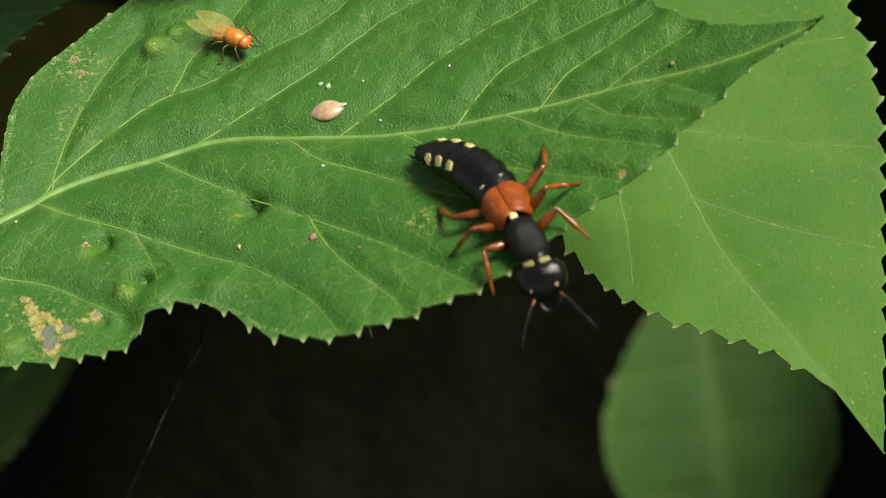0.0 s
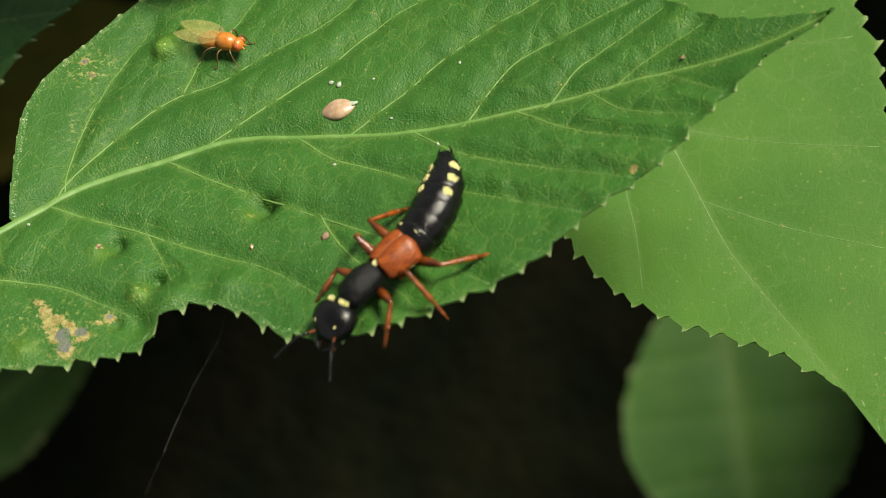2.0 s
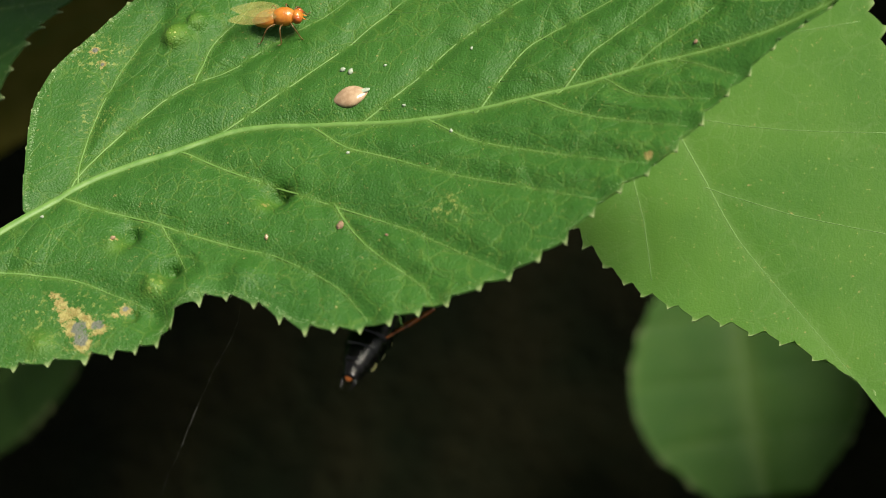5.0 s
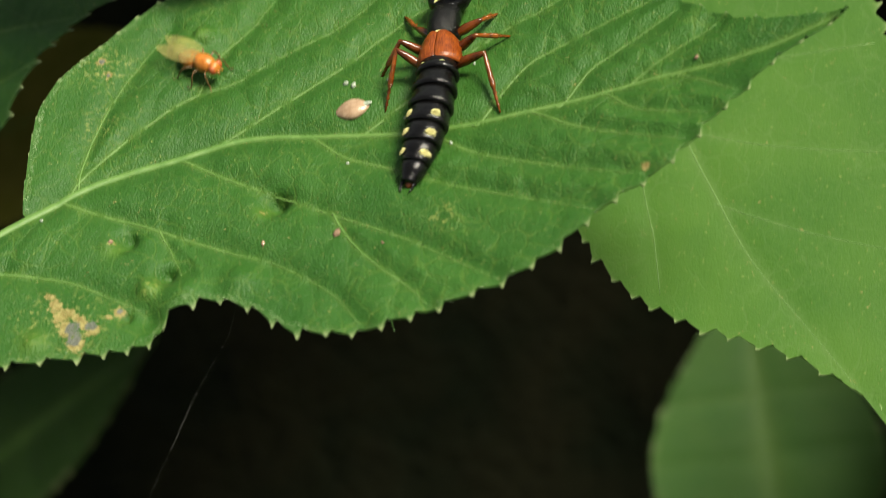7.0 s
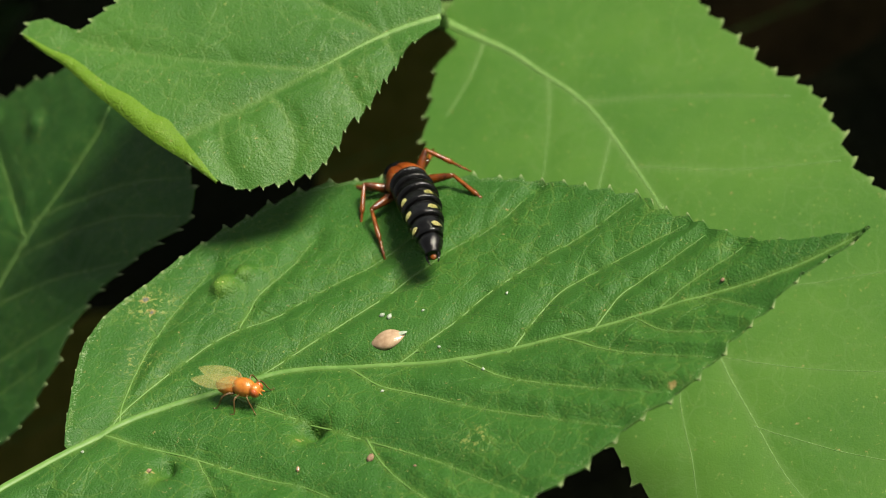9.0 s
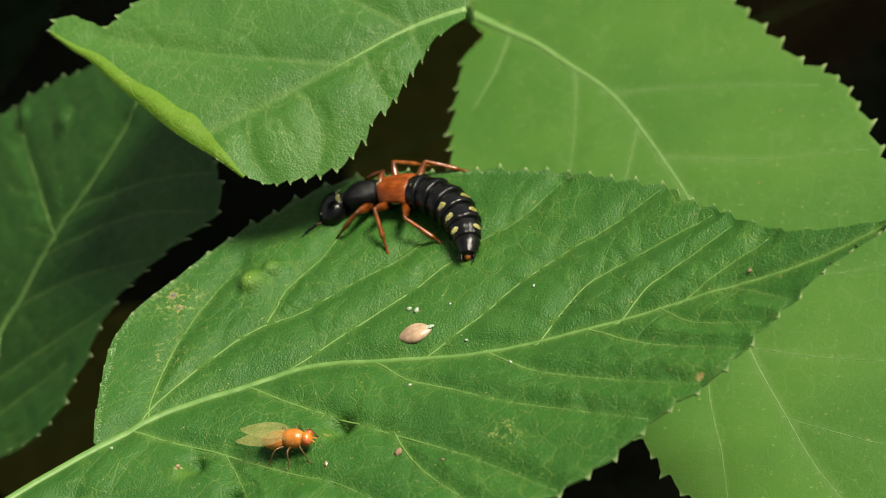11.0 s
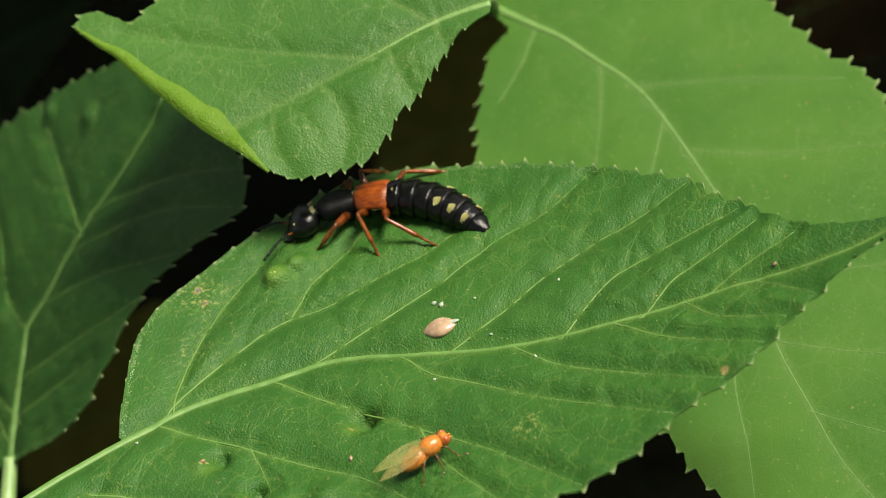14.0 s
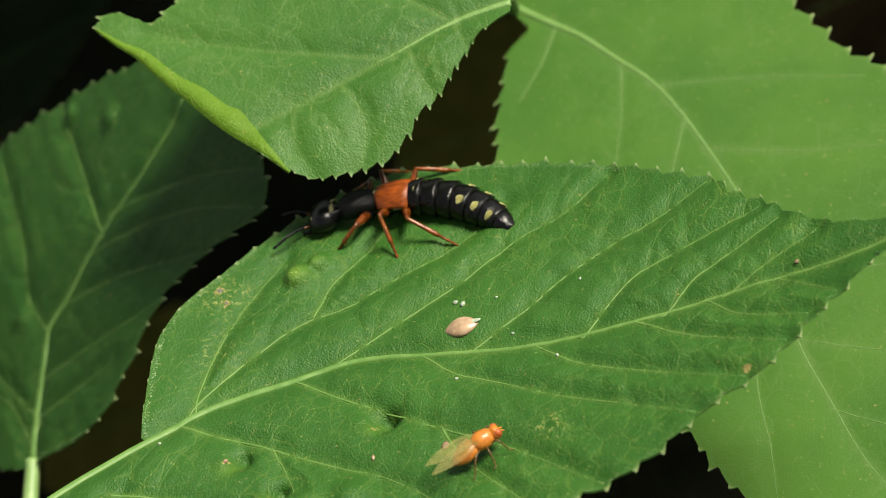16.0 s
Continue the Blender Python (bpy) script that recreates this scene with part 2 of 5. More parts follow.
# ---- leaves ----
class Leaf:
    """A serrate leaflet: two halves, each from a midrib line to a margin, knot by knot; a pair of knots gives a side vein."""

    def __init__(self, name, halves, veins, mat, height, tooth=1.0, pitch=2.4, relief=0.45, marks=(), rows=300, cols=26, seed=1, bend=0.0, entire=(0, 0), twigs=True, drawn=(), fade=0.0):
        self.fade = fade
        self.halves, self.height, self.relief, self.marks, self.seed, self.bend, self.entire = halves, height, relief, marks, seed, bend, entire
        self.root = holder(name)
        self.lines = []
        for (mid, edge), ks in zip(halves, veins):
            m, e = catmull(mid, 40 * (len(mid) - 1) + 1), catmull(edge, 40 * (len(edge) - 1) + 1)
            for k in ks:
                i = min(int(round(k * 40)), len(m) - 1)
                self.lines.append((m[i], e[i]))
        longest = max(halves, key=lambda h: np.linalg.norm(np.diff(np.array(h[0]), axis=0), axis=1).sum())
        self.mid = catmull(longest[0], 120)
        self.rng = np.random.RandomState(seed + 40)
        self.paths = [self.rib(a, b) for a, b in self.lines] + [self.traced(line) for line in drawn]
        self.twigs = self.net() if twigs else []
        self.twig_bits = np.array([(*a, *b) for t in self.twigs for a, b in zip(t[:-1:2], t[2::2])]) if self.twigs else None
        for side, (mid, edge) in enumerate(halves):
            self.half(mid, edge, mat, tooth, pitch, rows, cols, side)

    def net(self):
        """Thin veins: forks that run from each side vein to the margin, and kinked rungs from one side vein to the next."""
        rng, out = self.rng, []
        for k, line in enumerate(self.paths):
            length = np.hypot(*(line[-1] - line[0]))
            if length < 6:
                continue
            d = (line[-1] - line[0]) / length
            n = np.array([-d[1], d[0]])
            for u in np.arange(0.3, 0.93, 6.5 / length):
                u0 = float(np.clip(u + rng.uniform(-0.05, 0.05), 0.1, 0.95))
                a = line[int(u0 * 21)]
                for sgn in (-1, 1):
                    reach = min(rng.uniform(3.5, 7.0), length * (1 - u0) * 1.05 + 0.6)
                    b = a + (d * rng.uniform(0.7, 0.9) + n * sgn * rng.uniform(0.4, 0.6)) * reach
                    out.append(self.kinked(a, b, n * sgn * 0.12 * reach))
            if k + 1 < len(self.paths):
                other = self.paths[k + 1]
                if np.hypot(*(other[0] - line[0])) > 16:
                    continue
                for u in np.arange(0.12, 0.9, 3.4 / length):
                    a = line[int(np.clip(u + rng.uniform(-0.04, 0.04), 0, 0.97) * 21)]
                    b = other[int(np.clip(u * 0.95 + rng.uniform(-0.12, 0.02), 0, 0.97) * 21)]
                    if 1.5 < np.hypot(*(b - a)) < 11 and abs(np.dot(b - a, d)) < 0.7 * np.hypot(*(b - a)):
                        out.append(self.kinked(a, b, (b - a)[::-1] * np.array([-0.06, 0.06])))
        return out

    def kinked(self, a, b, bow):
        v = np.linspace(0, 1, 13)[:, None]
        wander = np.cumsum(self.rng.uniform(-0.09, 0.09, (13, 2)), axis=0)
        wander = wander - wander[0] - (wander[-1] - wander[0]) * v
        return a + (b - a) * v + bow * np.sin(v * 3.1) + wander

    def traced(self, line):
        """Side vein along a given line, with a slight waver; one that starts beside the midrib is drawn out to meet it."""
        a, b = np.array(line[0]), np.array(line[1])
        back = a - (b - a) / np.hypot(*(b - a)) * 1.2
        foot = self.mid[np.argmin(np.hypot(*(self.mid - back).T))]
        if 0.15 < np.hypot(*(foot - a)) < 2.4:
            line = [tuple(foot)] + list(line)
        wander = np.cumsum(self.rng.uniform(-0.05, 0.05, (22, 2)), axis=0)
        return catmull(line, 22) + wander * np.sin(np.pi * np.linspace(0, 1, 22))[:, None]

    def rib(self, a, b):
        """Side vein from a on the midrib to b on the margin, slightly bowed towards the tip."""
        u = np.linspace(0, 0.97, 22)[:, None]
        d = b - a
        out = np.array([-d[1], d[0]])
        sign = 1.0 if np.dot(out, np.array(self.halves[0][0][-1]) - a) > 0 else -1.0
        wander = np.cumsum(self.rng.uniform(-0.13, 0.13, (22, 2)), axis=0)
        return a + d * u + out * sign * self.bend * (u * (1 - u)) + wander * np.sin(np.pi * u)

    def z(self, x, y):
        """Height of the skin over the leaf plane."""
        d = np.full(x.shape, 1e9)
        for line in self.paths:
            d = np.minimum(d, near(x, y, line[::3]))
        dm = near(x, y, self.mid[::4])
        r = self.relief
        z = r * (1 - np.exp(-(d / 1.3) ** 2)) * (1 - np.exp(-(dm / 2.0) ** 2)) + r * 0.5 * (1 - np.exp(-(dm / 1.2) ** 2))
        z = z + 0.16 * r * bumpy(x, y, 4.5, self.seed) + 0.05 * r * bumpy(x, y, 1.7, self.seed + 5)
        if self.twig_bits is not None:
            e = np.full(x.shape, 9.0)
            for ax, ay, bx, by in self.twig_bits:
                vx, vy = bx - ax, by - ay
                f = np.clip(((x - ax) * vx + (y - ay) * vy) / (vx * vx + vy * vy + 1e-9), 0, 1)
                e = np.minimum(e, np.hypot(x - ax - f * vx, y - ay - f * vy))
            z = z + 0.20 * r * (1 - np.exp(-(e / 0.55) ** 2))
        for mx, my, size, rise in self.marks:
            z = z + rise * np.exp(-(np.hypot(x - mx, y - my) / size) ** (4 if rise > 0.9 else 2))
        return z + self.height(x, y)

    def half(self, mid, edge, mat, tooth, pitch, rows, cols, side):
        m, e = catmull(mid, 1200), catmull(edge, 1200)
        arc = np.concatenate([[0], np.cumsum(np.hypot(*np.diff(e, axis=0).T))])
        s = np.linspace(0, arc[-1], rows)
        m = np.stack([np.interp(s, arc, m[:, k]) for k in (0, 1)], 1)
        e = np.stack([np.interp(s, arc, e[:, k]) for k in (0, 1)], 1)
        common = catmull([tuple(p) for p in self.mid], 2400)
        m = np.array([common[np.argmin(np.hypot(*(common - p).T))] for p in m])
        rng = np.random.RandomState(self.seed + side)
        tips, at = [], rng.uniform(0, pitch)
        while at < arc[-1]:
            tips.append((at, rng.uniform(0.6, 1.15)))
            at += pitch * rng.uniform(0.75, 1.3)
        tips = np.array(tips)
        i = np.clip(np.searchsorted(tips[:, 0], s), 1, len(tips) - 1)
        f = np.clip((s - tips[i - 1, 0]) / (tips[i, 0] - tips[i - 1, 0]), 0, 1)
        rise = 0.52 * np.clip(f / 0.84, 0, 1) ** 0.7 + 0.38 * np.clip((f - 0.68) / 0.16, 0, 1) ** 1.6
        saw = np.where(f < 0.84, rise, 0.90 * (1 - (f - 0.84) / 0.16)) * tips[i, 1] - 0.3
        fade = np.clip((arc[-1] - s) / 18.0, 0.0, 1) * np.clip((s - self.entire[side]) / 8.0, 0.12, 1)
        tan = np.gradient(e, axis=0)
        tan /= np.linalg.norm(tan, axis=1)[:, None] + 1e-9
        nor = np.stack([tan[:, 1], -tan[:, 0]], 1) * (1.0 if side else -1.0)
        way = e - m
        way /= np.linalg.norm(way, axis=1)[:, None] + 1e-9
        lean = np.maximum((way * nor).sum(axis=1), 0.7)
        push = way * (saw * tooth * fade / lean)[:, None]
        w = 1 - (1 - np.linspace(0, 1, cols)) ** 1.35
        verts, rim, ww = [], [], []
        for u in w:
            p = m + (e - m) * u + push * (max(u - 0.80, 0) / 0.20) ** 2.2
            verts.append(p)
            ww.append(np.full(rows, u))
            rim.append(np.clip((u - 0.975) / 0.025, 0, 1) * (0.05 + 0.8 * np.clip(1 - np.abs(f - 0.84) / 0.11, 0, 1)))
        p = np.stack(verts, 1).reshape(-1, 2)
        rim = np.stack(rim, 1).reshape(-1)
        z = self.z(p[:, 0], p[:, 1])
        scar, core, yellow, pale = (np.zeros(len(p)) for _ in range(4))
        for sx, sy, size, kind in self.scars():
            g = np.exp(-(np.hypot(p[:, 0] - sx, p[:, 1] - sy) / size) ** 2)
            if kind == 2:
                pale = np.maximum(pale, 0.3 * g)
            elif kind == 4:
                pale = np.maximum(pale, 0.55 * g)
            elif kind == 3:
                core = np.maximum(core, g)
            elif kind:
                scar = np.maximum(scar, g)
            else:
                yellow = np.maximum(yellow, g)
        run = np.linspace(0, 1, len(self.mid))
        strength = 1 - self.fade * np.array([run[np.argmin(np.hypot(*(self.mid[::4] - q).T)) * 4] for q in p]) if self.fade else 1.0
        vein = 0.9 * strength * np.exp(-(near(p[:, 0], p[:, 1], self.mid[::3]) / 0.42) ** 2)
        for line in self.paths:
            along = np.clip(np.hypot(p[:, 0] - line[0][0], p[:, 1] - line[0][1]) / np.hypot(*(line[-1] - line[0])), 0, 1)
            vein = np.maximum(vein, strength * (0.9 - 0.5 * along) * np.exp(-(near(p[:, 0], p[:, 1], line[::2]) / (0.34 - 0.16 * along)) ** 2))
        faces = []
        for a in range(rows - 1):
            for b in range(cols - 1):
                q = a * cols + b
                quad = (q, q + 1, q + cols + 1, q + cols)
                faces.append(quad if side else quad[::-1])
        ob = link("blade", np.column_stack([p, z]), faces, mat, self.root, attrs={"scar": scar, "core": core, "vein": vein, "yellow": yellow, "rim": rim, "pale": pale})
        ends = np.zeros(len(ob.data.edges) * 2, dtype=np.int32)
        ob.data.edges.foreach_get("vertices", ends)
        ends = ends.reshape(-1, 2) % cols
        crease = ob.data.attributes.new("sharp_edge", "BOOLEAN", "EDGE")     # the cut faces do not round off the skin
        crease.data.foreach_set("value", (ends == 0).all(axis=1) | (ends == cols - 1).all(axis=1))
        solid = ob.modifiers.new("thickness", "SOLIDIFY")
        solid.thickness, solid.offset = 0.18 * MM, -1.0
        return ob

    def fringe(self, mat, side, lo, hi, count, size=0.3):
        """Short pale hairs that stand out from the margin between two knots."""
        mid, edge = self.halves[side]
        rng = np.random.RandomState(self.seed + 90 + side)
        m, e = catmull(mid, 900), catmull(edge, 900)
        verts, faces = [], []
        k = rng.uniform(lo, hi, count) / (len(mid) - 1) * 899
        i = np.clip(k.astype(int), 1, 897)
        tan = e[i + 1] - e[i - 1]
        tan /= np.linalg.norm(tan, axis=1)[:, None] + 1e-9
        nor = np.stack([tan[:, 1], -tan[:, 0]], 1) * (1.0 if side else -1.0)
        root = e[i] + nor * rng.uniform(-0.75, -0.3, (count, 1))
        way = nor + tan * rng.uniform(-0.5, 0.9, (count, 1))
        end = root + way * rng.uniform(0.5, 1.2, (count, 1)) * size
        zr = self.z(root[:, 0], root[:, 1])
        lift = rng.uniform(-0.05, 0.18, count)
        for a, b, z, l, w in zip(root, end, zr, lift, tan):
            n = len(verts)
            verts += [(*(a - w * 0.011), z), (*(a + w * 0.011), z), (*b, z + l)]
            faces.append((n, n + 1, n + 2))
        link("hair_fringe", verts, faces, mat, self.root, "fine pale hairs along the margin", smooth=False)

    def scars(self):
        return ()

    def ribs(self, mat, mid_r=(0.36, 0.07), rib_r=0.12, taper=1.0):
        z = self.z(self.mid[:, 0], self.mid[:, 1])
        r = mid_r[1] + (mid_r[0] - mid_r[1]) * np.linspace(1, 0, len(self.mid)) ** taper
        link("midrib", *tube(np.column_stack([self.mid, z]), r, 8, 0.5), mat, self.root)
        for line in self.paths:
            length = np.hypot(*(line[-1] - line[0]))
            size = rib_r * 0.8 * min(1.0, 0.35 + length / 22.0)
            z = self.z(line[:, 0], line[:, 1]) + 0.02
            link("vein", *tube(np.column_stack([line, z]), np.linspace(size, 0.03, len(line)), 6, 0.4), mat, self.root)
        verts, faces = [], []
        for tw in self.twigs:
            z = self.z(tw[:, 0], tw[:, 1]) + 0.012
            v, f = tube(np.column_stack([tw, z]), np.linspace(0.036, 0.02, 13), 5, 0.45)
            faces += [tuple(i + len(verts) for i in q) for q in f]
            verts += v
        if verts:
            link("fine_vein_net", verts, faces, VEINLET, self.root)


def main_height(x, y):
    """The blade falls away towards its far margin; base and tip lift a little."""
    u, v = np.clip(x, -50, 46) / 30, np.clip(y, -45, 24) / 30
    return -7.27 + 1.101 * u - 10.02 * v + 2.969 * u * u - 0.917 * u * v + 0.146 * v * v


def along(mid, edge):
    """As many points of a midrib as its margin has knots, at the same shares of the length."""
    m, e = catmull(mid, 400), np.array(edge, float)
    am = np.concatenate([[0], np.cumsum(np.hypot(*np.diff(m, axis=0).T))])
    ae = np.concatenate([[0], np.cumsum(np.hypot(*np.diff(e, axis=0).T))])
    at = ae / ae[-1] * am[-1]
    return [(float(np.interp(a, am, m[:, 0])), float(np.interp(a, am, m[:, 1]))) for a in at]


class MainLeaf(Leaf):
    def scars(self):
        streak = [(-33.4 + 3.4 * u, -27.2 - 5.2 * u, 0.5 + 0.5 * u, 1) for u in np.linspace(0, 1, 10)]
        spur = [(-31.6 + 3.0 * u, -28.6 - 2.3 * u, 0.42 + 0.4 * u, 1) for u in np.linspace(0, 1, 7)]
        core = [(-30.6 + 0.4 * u, -30.6 - 1.4 * u, 0.8, 3) for u in np.linspace(0, 1, 4)] + [(-28.9, -30.4, 0.7, 3)]
        return (*streak, *spur, *core, (-30.6, -29.8, 3.0, 0), (-34.6, -29.0, 2.0, 0), (-26.9, -28.8, 0.66, 1), (-26.9, -28.8, 0.3, 3), (-27.6, -29.5, 0.36, 1), (-26.9, -28.9, 1.3, 0),
                (-34.1, 0.9, 0.6, 1), (-34.1, 0.9, 0.4, 3), (-33.2, -0.8, 0.45, 1), (-33.2, -0.8, 0.25, 3), (-33.6, 0.1, 2.8, 0), (-29.0, -21.2, 0.34, 1), (-15.1, -18.9, 0.32, 1),
                (-24.3, -26.4, 1.1, 0), (-33.0, -7.0, 2.0, 0), (21.3, -19.9, 0.5, 1), (2.6, -21.8, 1.6, 0), (-26.0, 1.9, 1.2, 4), (-24.3, 3.4, 0.9, 2), (-15.1, -18.9, 0.9, 2), (-28.7, -22.1, 1.0, 2), (-24.0, -26.8, 1.0, 2), (-33.9, -32.0, 1.3, 2))


MIDRIB = [(-38.2, -17.4), (-35.0, -16.0), (-33.0, -14.5), (-29.5, -13.0), (-24.8, -11.6), (-20.0, -10.0), (-16.0, -9.7), (-11.0, -10.2), (-7.6, -10.5), (-3.0, -11.0), (3.0, -11.0), (9.0, -10.6),
          (15.0, -10.1), (20.4, -9.5), (25.8, -9.3), (30.8, -9.0), (35.2, -8.0), (39.2, -6.9)]
FAR_MARGIN = [(-38.4, -17.2), (-38.7, -12.8), (-39.1, -7.9), (-39.0, -4.6), (-37.5, -0.6), (-34.3, 3.3), (-30.8, 7.5), (-25.7, 11.8), (-20.2, 15.1), (-15.0, 15.8), (-8.7, 15.0), (-1.5, 13.6),
              (6.8, 11.0), (12.0, 8.2), (16.9, 5.8), (18.5, 3.4), (22.0, 1.0), (25.7, -2.3), (29.5, -4.8), (33.5, -6.0), (36.4, -6.4), (39.2, -6.9)]
NEAR_MIDRIB = [(-46.5, -25.0), (-42.0, -20.9)] + MIDRIB
NEAR_MARGIN = [(-48.5, -29.5), (-44.0, -34.0), (-34.7, -34.2), (-30.0, -33.6), (-25.4, -33.3), (-22.8, -32.0), (-22.2, -29.9), (-20.2, -28.6), (-16.8, -28.8), (-13.7, -30.1), (-11.2, -31.8), (-8.0, -33.0),
               (-4.0, -33.2), (0.2, -32.3), (4.3, -31.4), (8.0, -30.1), (11.5, -28.7), (14.5, -26.5), (17.3, -23.8), (20.7, -21.9), (23.9, -19.4), (26.9, -16.2), (30.1, -13.2), (33.2, -10.3), (36.2, -8.6), (39.2, -6.9)]
# side veins, from the midrib to the margin: the far half, then the near half
MAIN_VEINS = [
    [(-33.7, -13.8), (-33.6, -11.5), (-32.9, -7.2), (-31.5, -2.5), (-30.1, 0.8), (-28.2, 5.0)],
    [(-33.8, -13.8), (-30.7, -9.6), (-26.9, -5.7), (-23.8, -3.6), (-20.5, -2.4), (-16.3, 0.6), (-13.0, 2.3), (-9.2, 4.9), (-5.6, 9.2)],
    [(-23.9, -3.6), (-23.3, -1.2), (-22.5, 1.0), (-20.3, 3.8), (-18.0, 8.0)],
    [(-20.4, -9.8), (-15.8, -6.3), (-10.0, -1.9), (-6.3, 1.4), (-3.1, 4.0), (1.1, 6.2), (5.0, 10.4)],
    [(-6.6, -10.5), (-1.8, -6.6), (1.8, -3.0), (6.2, 0.0), (10.6, 2.2), (14.0, 4.7), (15.9, 6.0)],
    [(4.8, -11.0), (7.4, -7.0), (9.5, -4.7), (12.8, -3.0), (18.3, -0.7), (21.4, 0.6)],
    [(12.8, -10.4), (15.3, -7.1), (18.5, -4.9), (23.4, -1.6)],
    [(18.8, -9.7), (22.0, -7.5), (27.2, -4.6)],
    [(-39.9, -24.0), (-36.7, -24.4), (-32.4, -25.2), (-28.4, -27.0), (-24.9, -28.9)],
    [(-34.6, -16.2), (-30.6, -18.0), (-26.1, -19.5), (-21.4, -21.6), (-16.8, -23.5), (-13.5, -24.6), (-8.8, -27.5), (-6.1, -29.8), (-3.9, -32.6)],
    [(-24.9, -19.9), (-23.1, -22.9), (-21.6, -25.5)],
    [(-23.8, -11.9), (-19.3, -14.5), (-14.6, -16.6), (-8.8, -19.5), (-3.1, -22.2), (0.3, -24.1), (4.9, -27.1), (8.5, -29.5)],
    [(-8.3, -19.7), (-6.9, -21.9), (-3.8, -25.4), (0.4, -29.2), (2.0, -31.2)],
    [(-11.4, -10.5), (-8.0, -13.3), (-3.9, -15.1), (2.9, -18.2), (9.6, -20.7), (16.6, -23.4)],
    [(-0.2, -11.2), (4.4, -14.4), (11.6, -17.3), (21.1, -20.6)],
    [(10.1, -10.8), (14.0, -13.4), (18.4, -15.3), (24.7, -17.5)],
    [(17.1, -10.2), (20.4, -12.8), (26.7, -15.0)],
    [(23.5, -9.6), (29.3, -13.2)],
]
main_leaf = MainLeaf("leaf", ((along(MIDRIB, FAR_MARGIN), FAR_MARGIN), (along(NEAR_MIDRIB, NEAR_MARGIN), NEAR_MARGIN)), ((), ()), LEAF_MAIN, main_height,
                     tooth=1.45, pitch=2.7, relief=0.6, rows=760, cols=84, seed=3, entire=(24, 4), drawn=MAIN_VEINS,
                     marks=((-14.2, -18.1, 1.2, -2.0), (-15.1, -18.9, 0.9, 0.5), (-29.0, -21.3, 0.8, 0.5), (-27.8, -21.1, 1.1, -1.7), (-24.4, -26.4, 1.0, 0.6), (-23.3, -25.3, 0.9, -1.6), (-26.0, 1.9, 1.4, 0.95), (-26.0, 1.9, 2.4, 0.3),
                            (-26.3, -29.6, 0.7, -0.9), (-20.9, -27.3, 1.8, 0.9), (-24.0, -30.2, 1.4, -0.9), (-16.0, -26.6, 1.7, 0.7), (-33.9, -32.0, 1.0, 0.5), (-24.2, 3.6, 1.0, 0.91)))
main_leaf.ribs(VEIN, (0.42, 0.07), 0.16)
HAIR = plain("leaf_hair", (0.16, 0.26, 0.09), (0.30, 0.40, 0.20), 900.0, 0.5)
main_leaf.fringe(HAIR, 0, 0.0, 12.0, 1000, 0.3)
main_leaf.fringe(HAIR, 1, 0.5, 22.0, 1900, 0.32)
GALL_DOT = plain("gall_dot", (0.22, 0.27, 0.07), (0.32, 0.36, 0.11), 3000.0, 0.9)
for dx, dy, size in ((0.1, -0.1, 0.12), (-0.35, -0.12, 0.09), (0.12, -0.6, 0.07)):
    gz = float(main_leaf.z(np.array([-26.0 + dx]), np.array([1.9 + dy]))[0])
    link("gall_dot", *blob(-26.0 + dx, 1.9 + dy, gz, size, size * 0.9, 0.04, 8, 6), GALL_DOT, main_leaf.root, "pale dot on a gall")
tagged(main_leaf.root, "green serrate leaf with pale veins, galls and a brown scar", "leaf", "leaflets")


def tilt_height(z0, gx, gy, roll=()):
    def height(x, y):
        z = z0 + gx * x + gy * y
        for nx, ny, c, k in roll:
            z = z - k * np.clip(nx * x + ny * y - c, 0, 30) ** 2
        return z
    return height


BACK_MID = [(-13.9, 52.0), (-9.8, 48.7), (-4.1, 44.2), (0.1, 39.7), (4.2, 35.4), (7.5, 30.1), (10.7, 24.6), (13.5, 18.2), (16.7, 7.9), (19.4, -1.7), (22.1, -8.2), (24.6, -14.5), (28.4, -21.0), (33.5, -28.5), (40.2, -39.2)]
BACK_FAR = [(-13.0, 53.5), (-8.0, 60.0), (11.6, 55.7), (20.2, 43.5), (25.8, 35.4), (30.0, 31.7), (32.3, 27.0), (34.4, 20.1), (37.7, 15.1), (40.0, 8.0), (41.5, 2.0), (41.8, -8.0), (41.5, -18.0), (40.9, -28.0), (40.2, -39.2)]
BACK_NEAR = [(-13.8, 50.7), (-11.5, 47.6), (-13.9, 44.7), (-14.4, 39.8), (-14.7, 34.0), (-14.3, 27.3), (-12.3, 20.0), (-6.0, 6.0), (1.5, -3.5), (7.8, -10.9), (12.4, -17.9), (17.5, -22.2), (22.2, -24.6), (29.5, -27.8), (33.1, -30.2), (37.2, -33.6), (40.2, -39.2)]
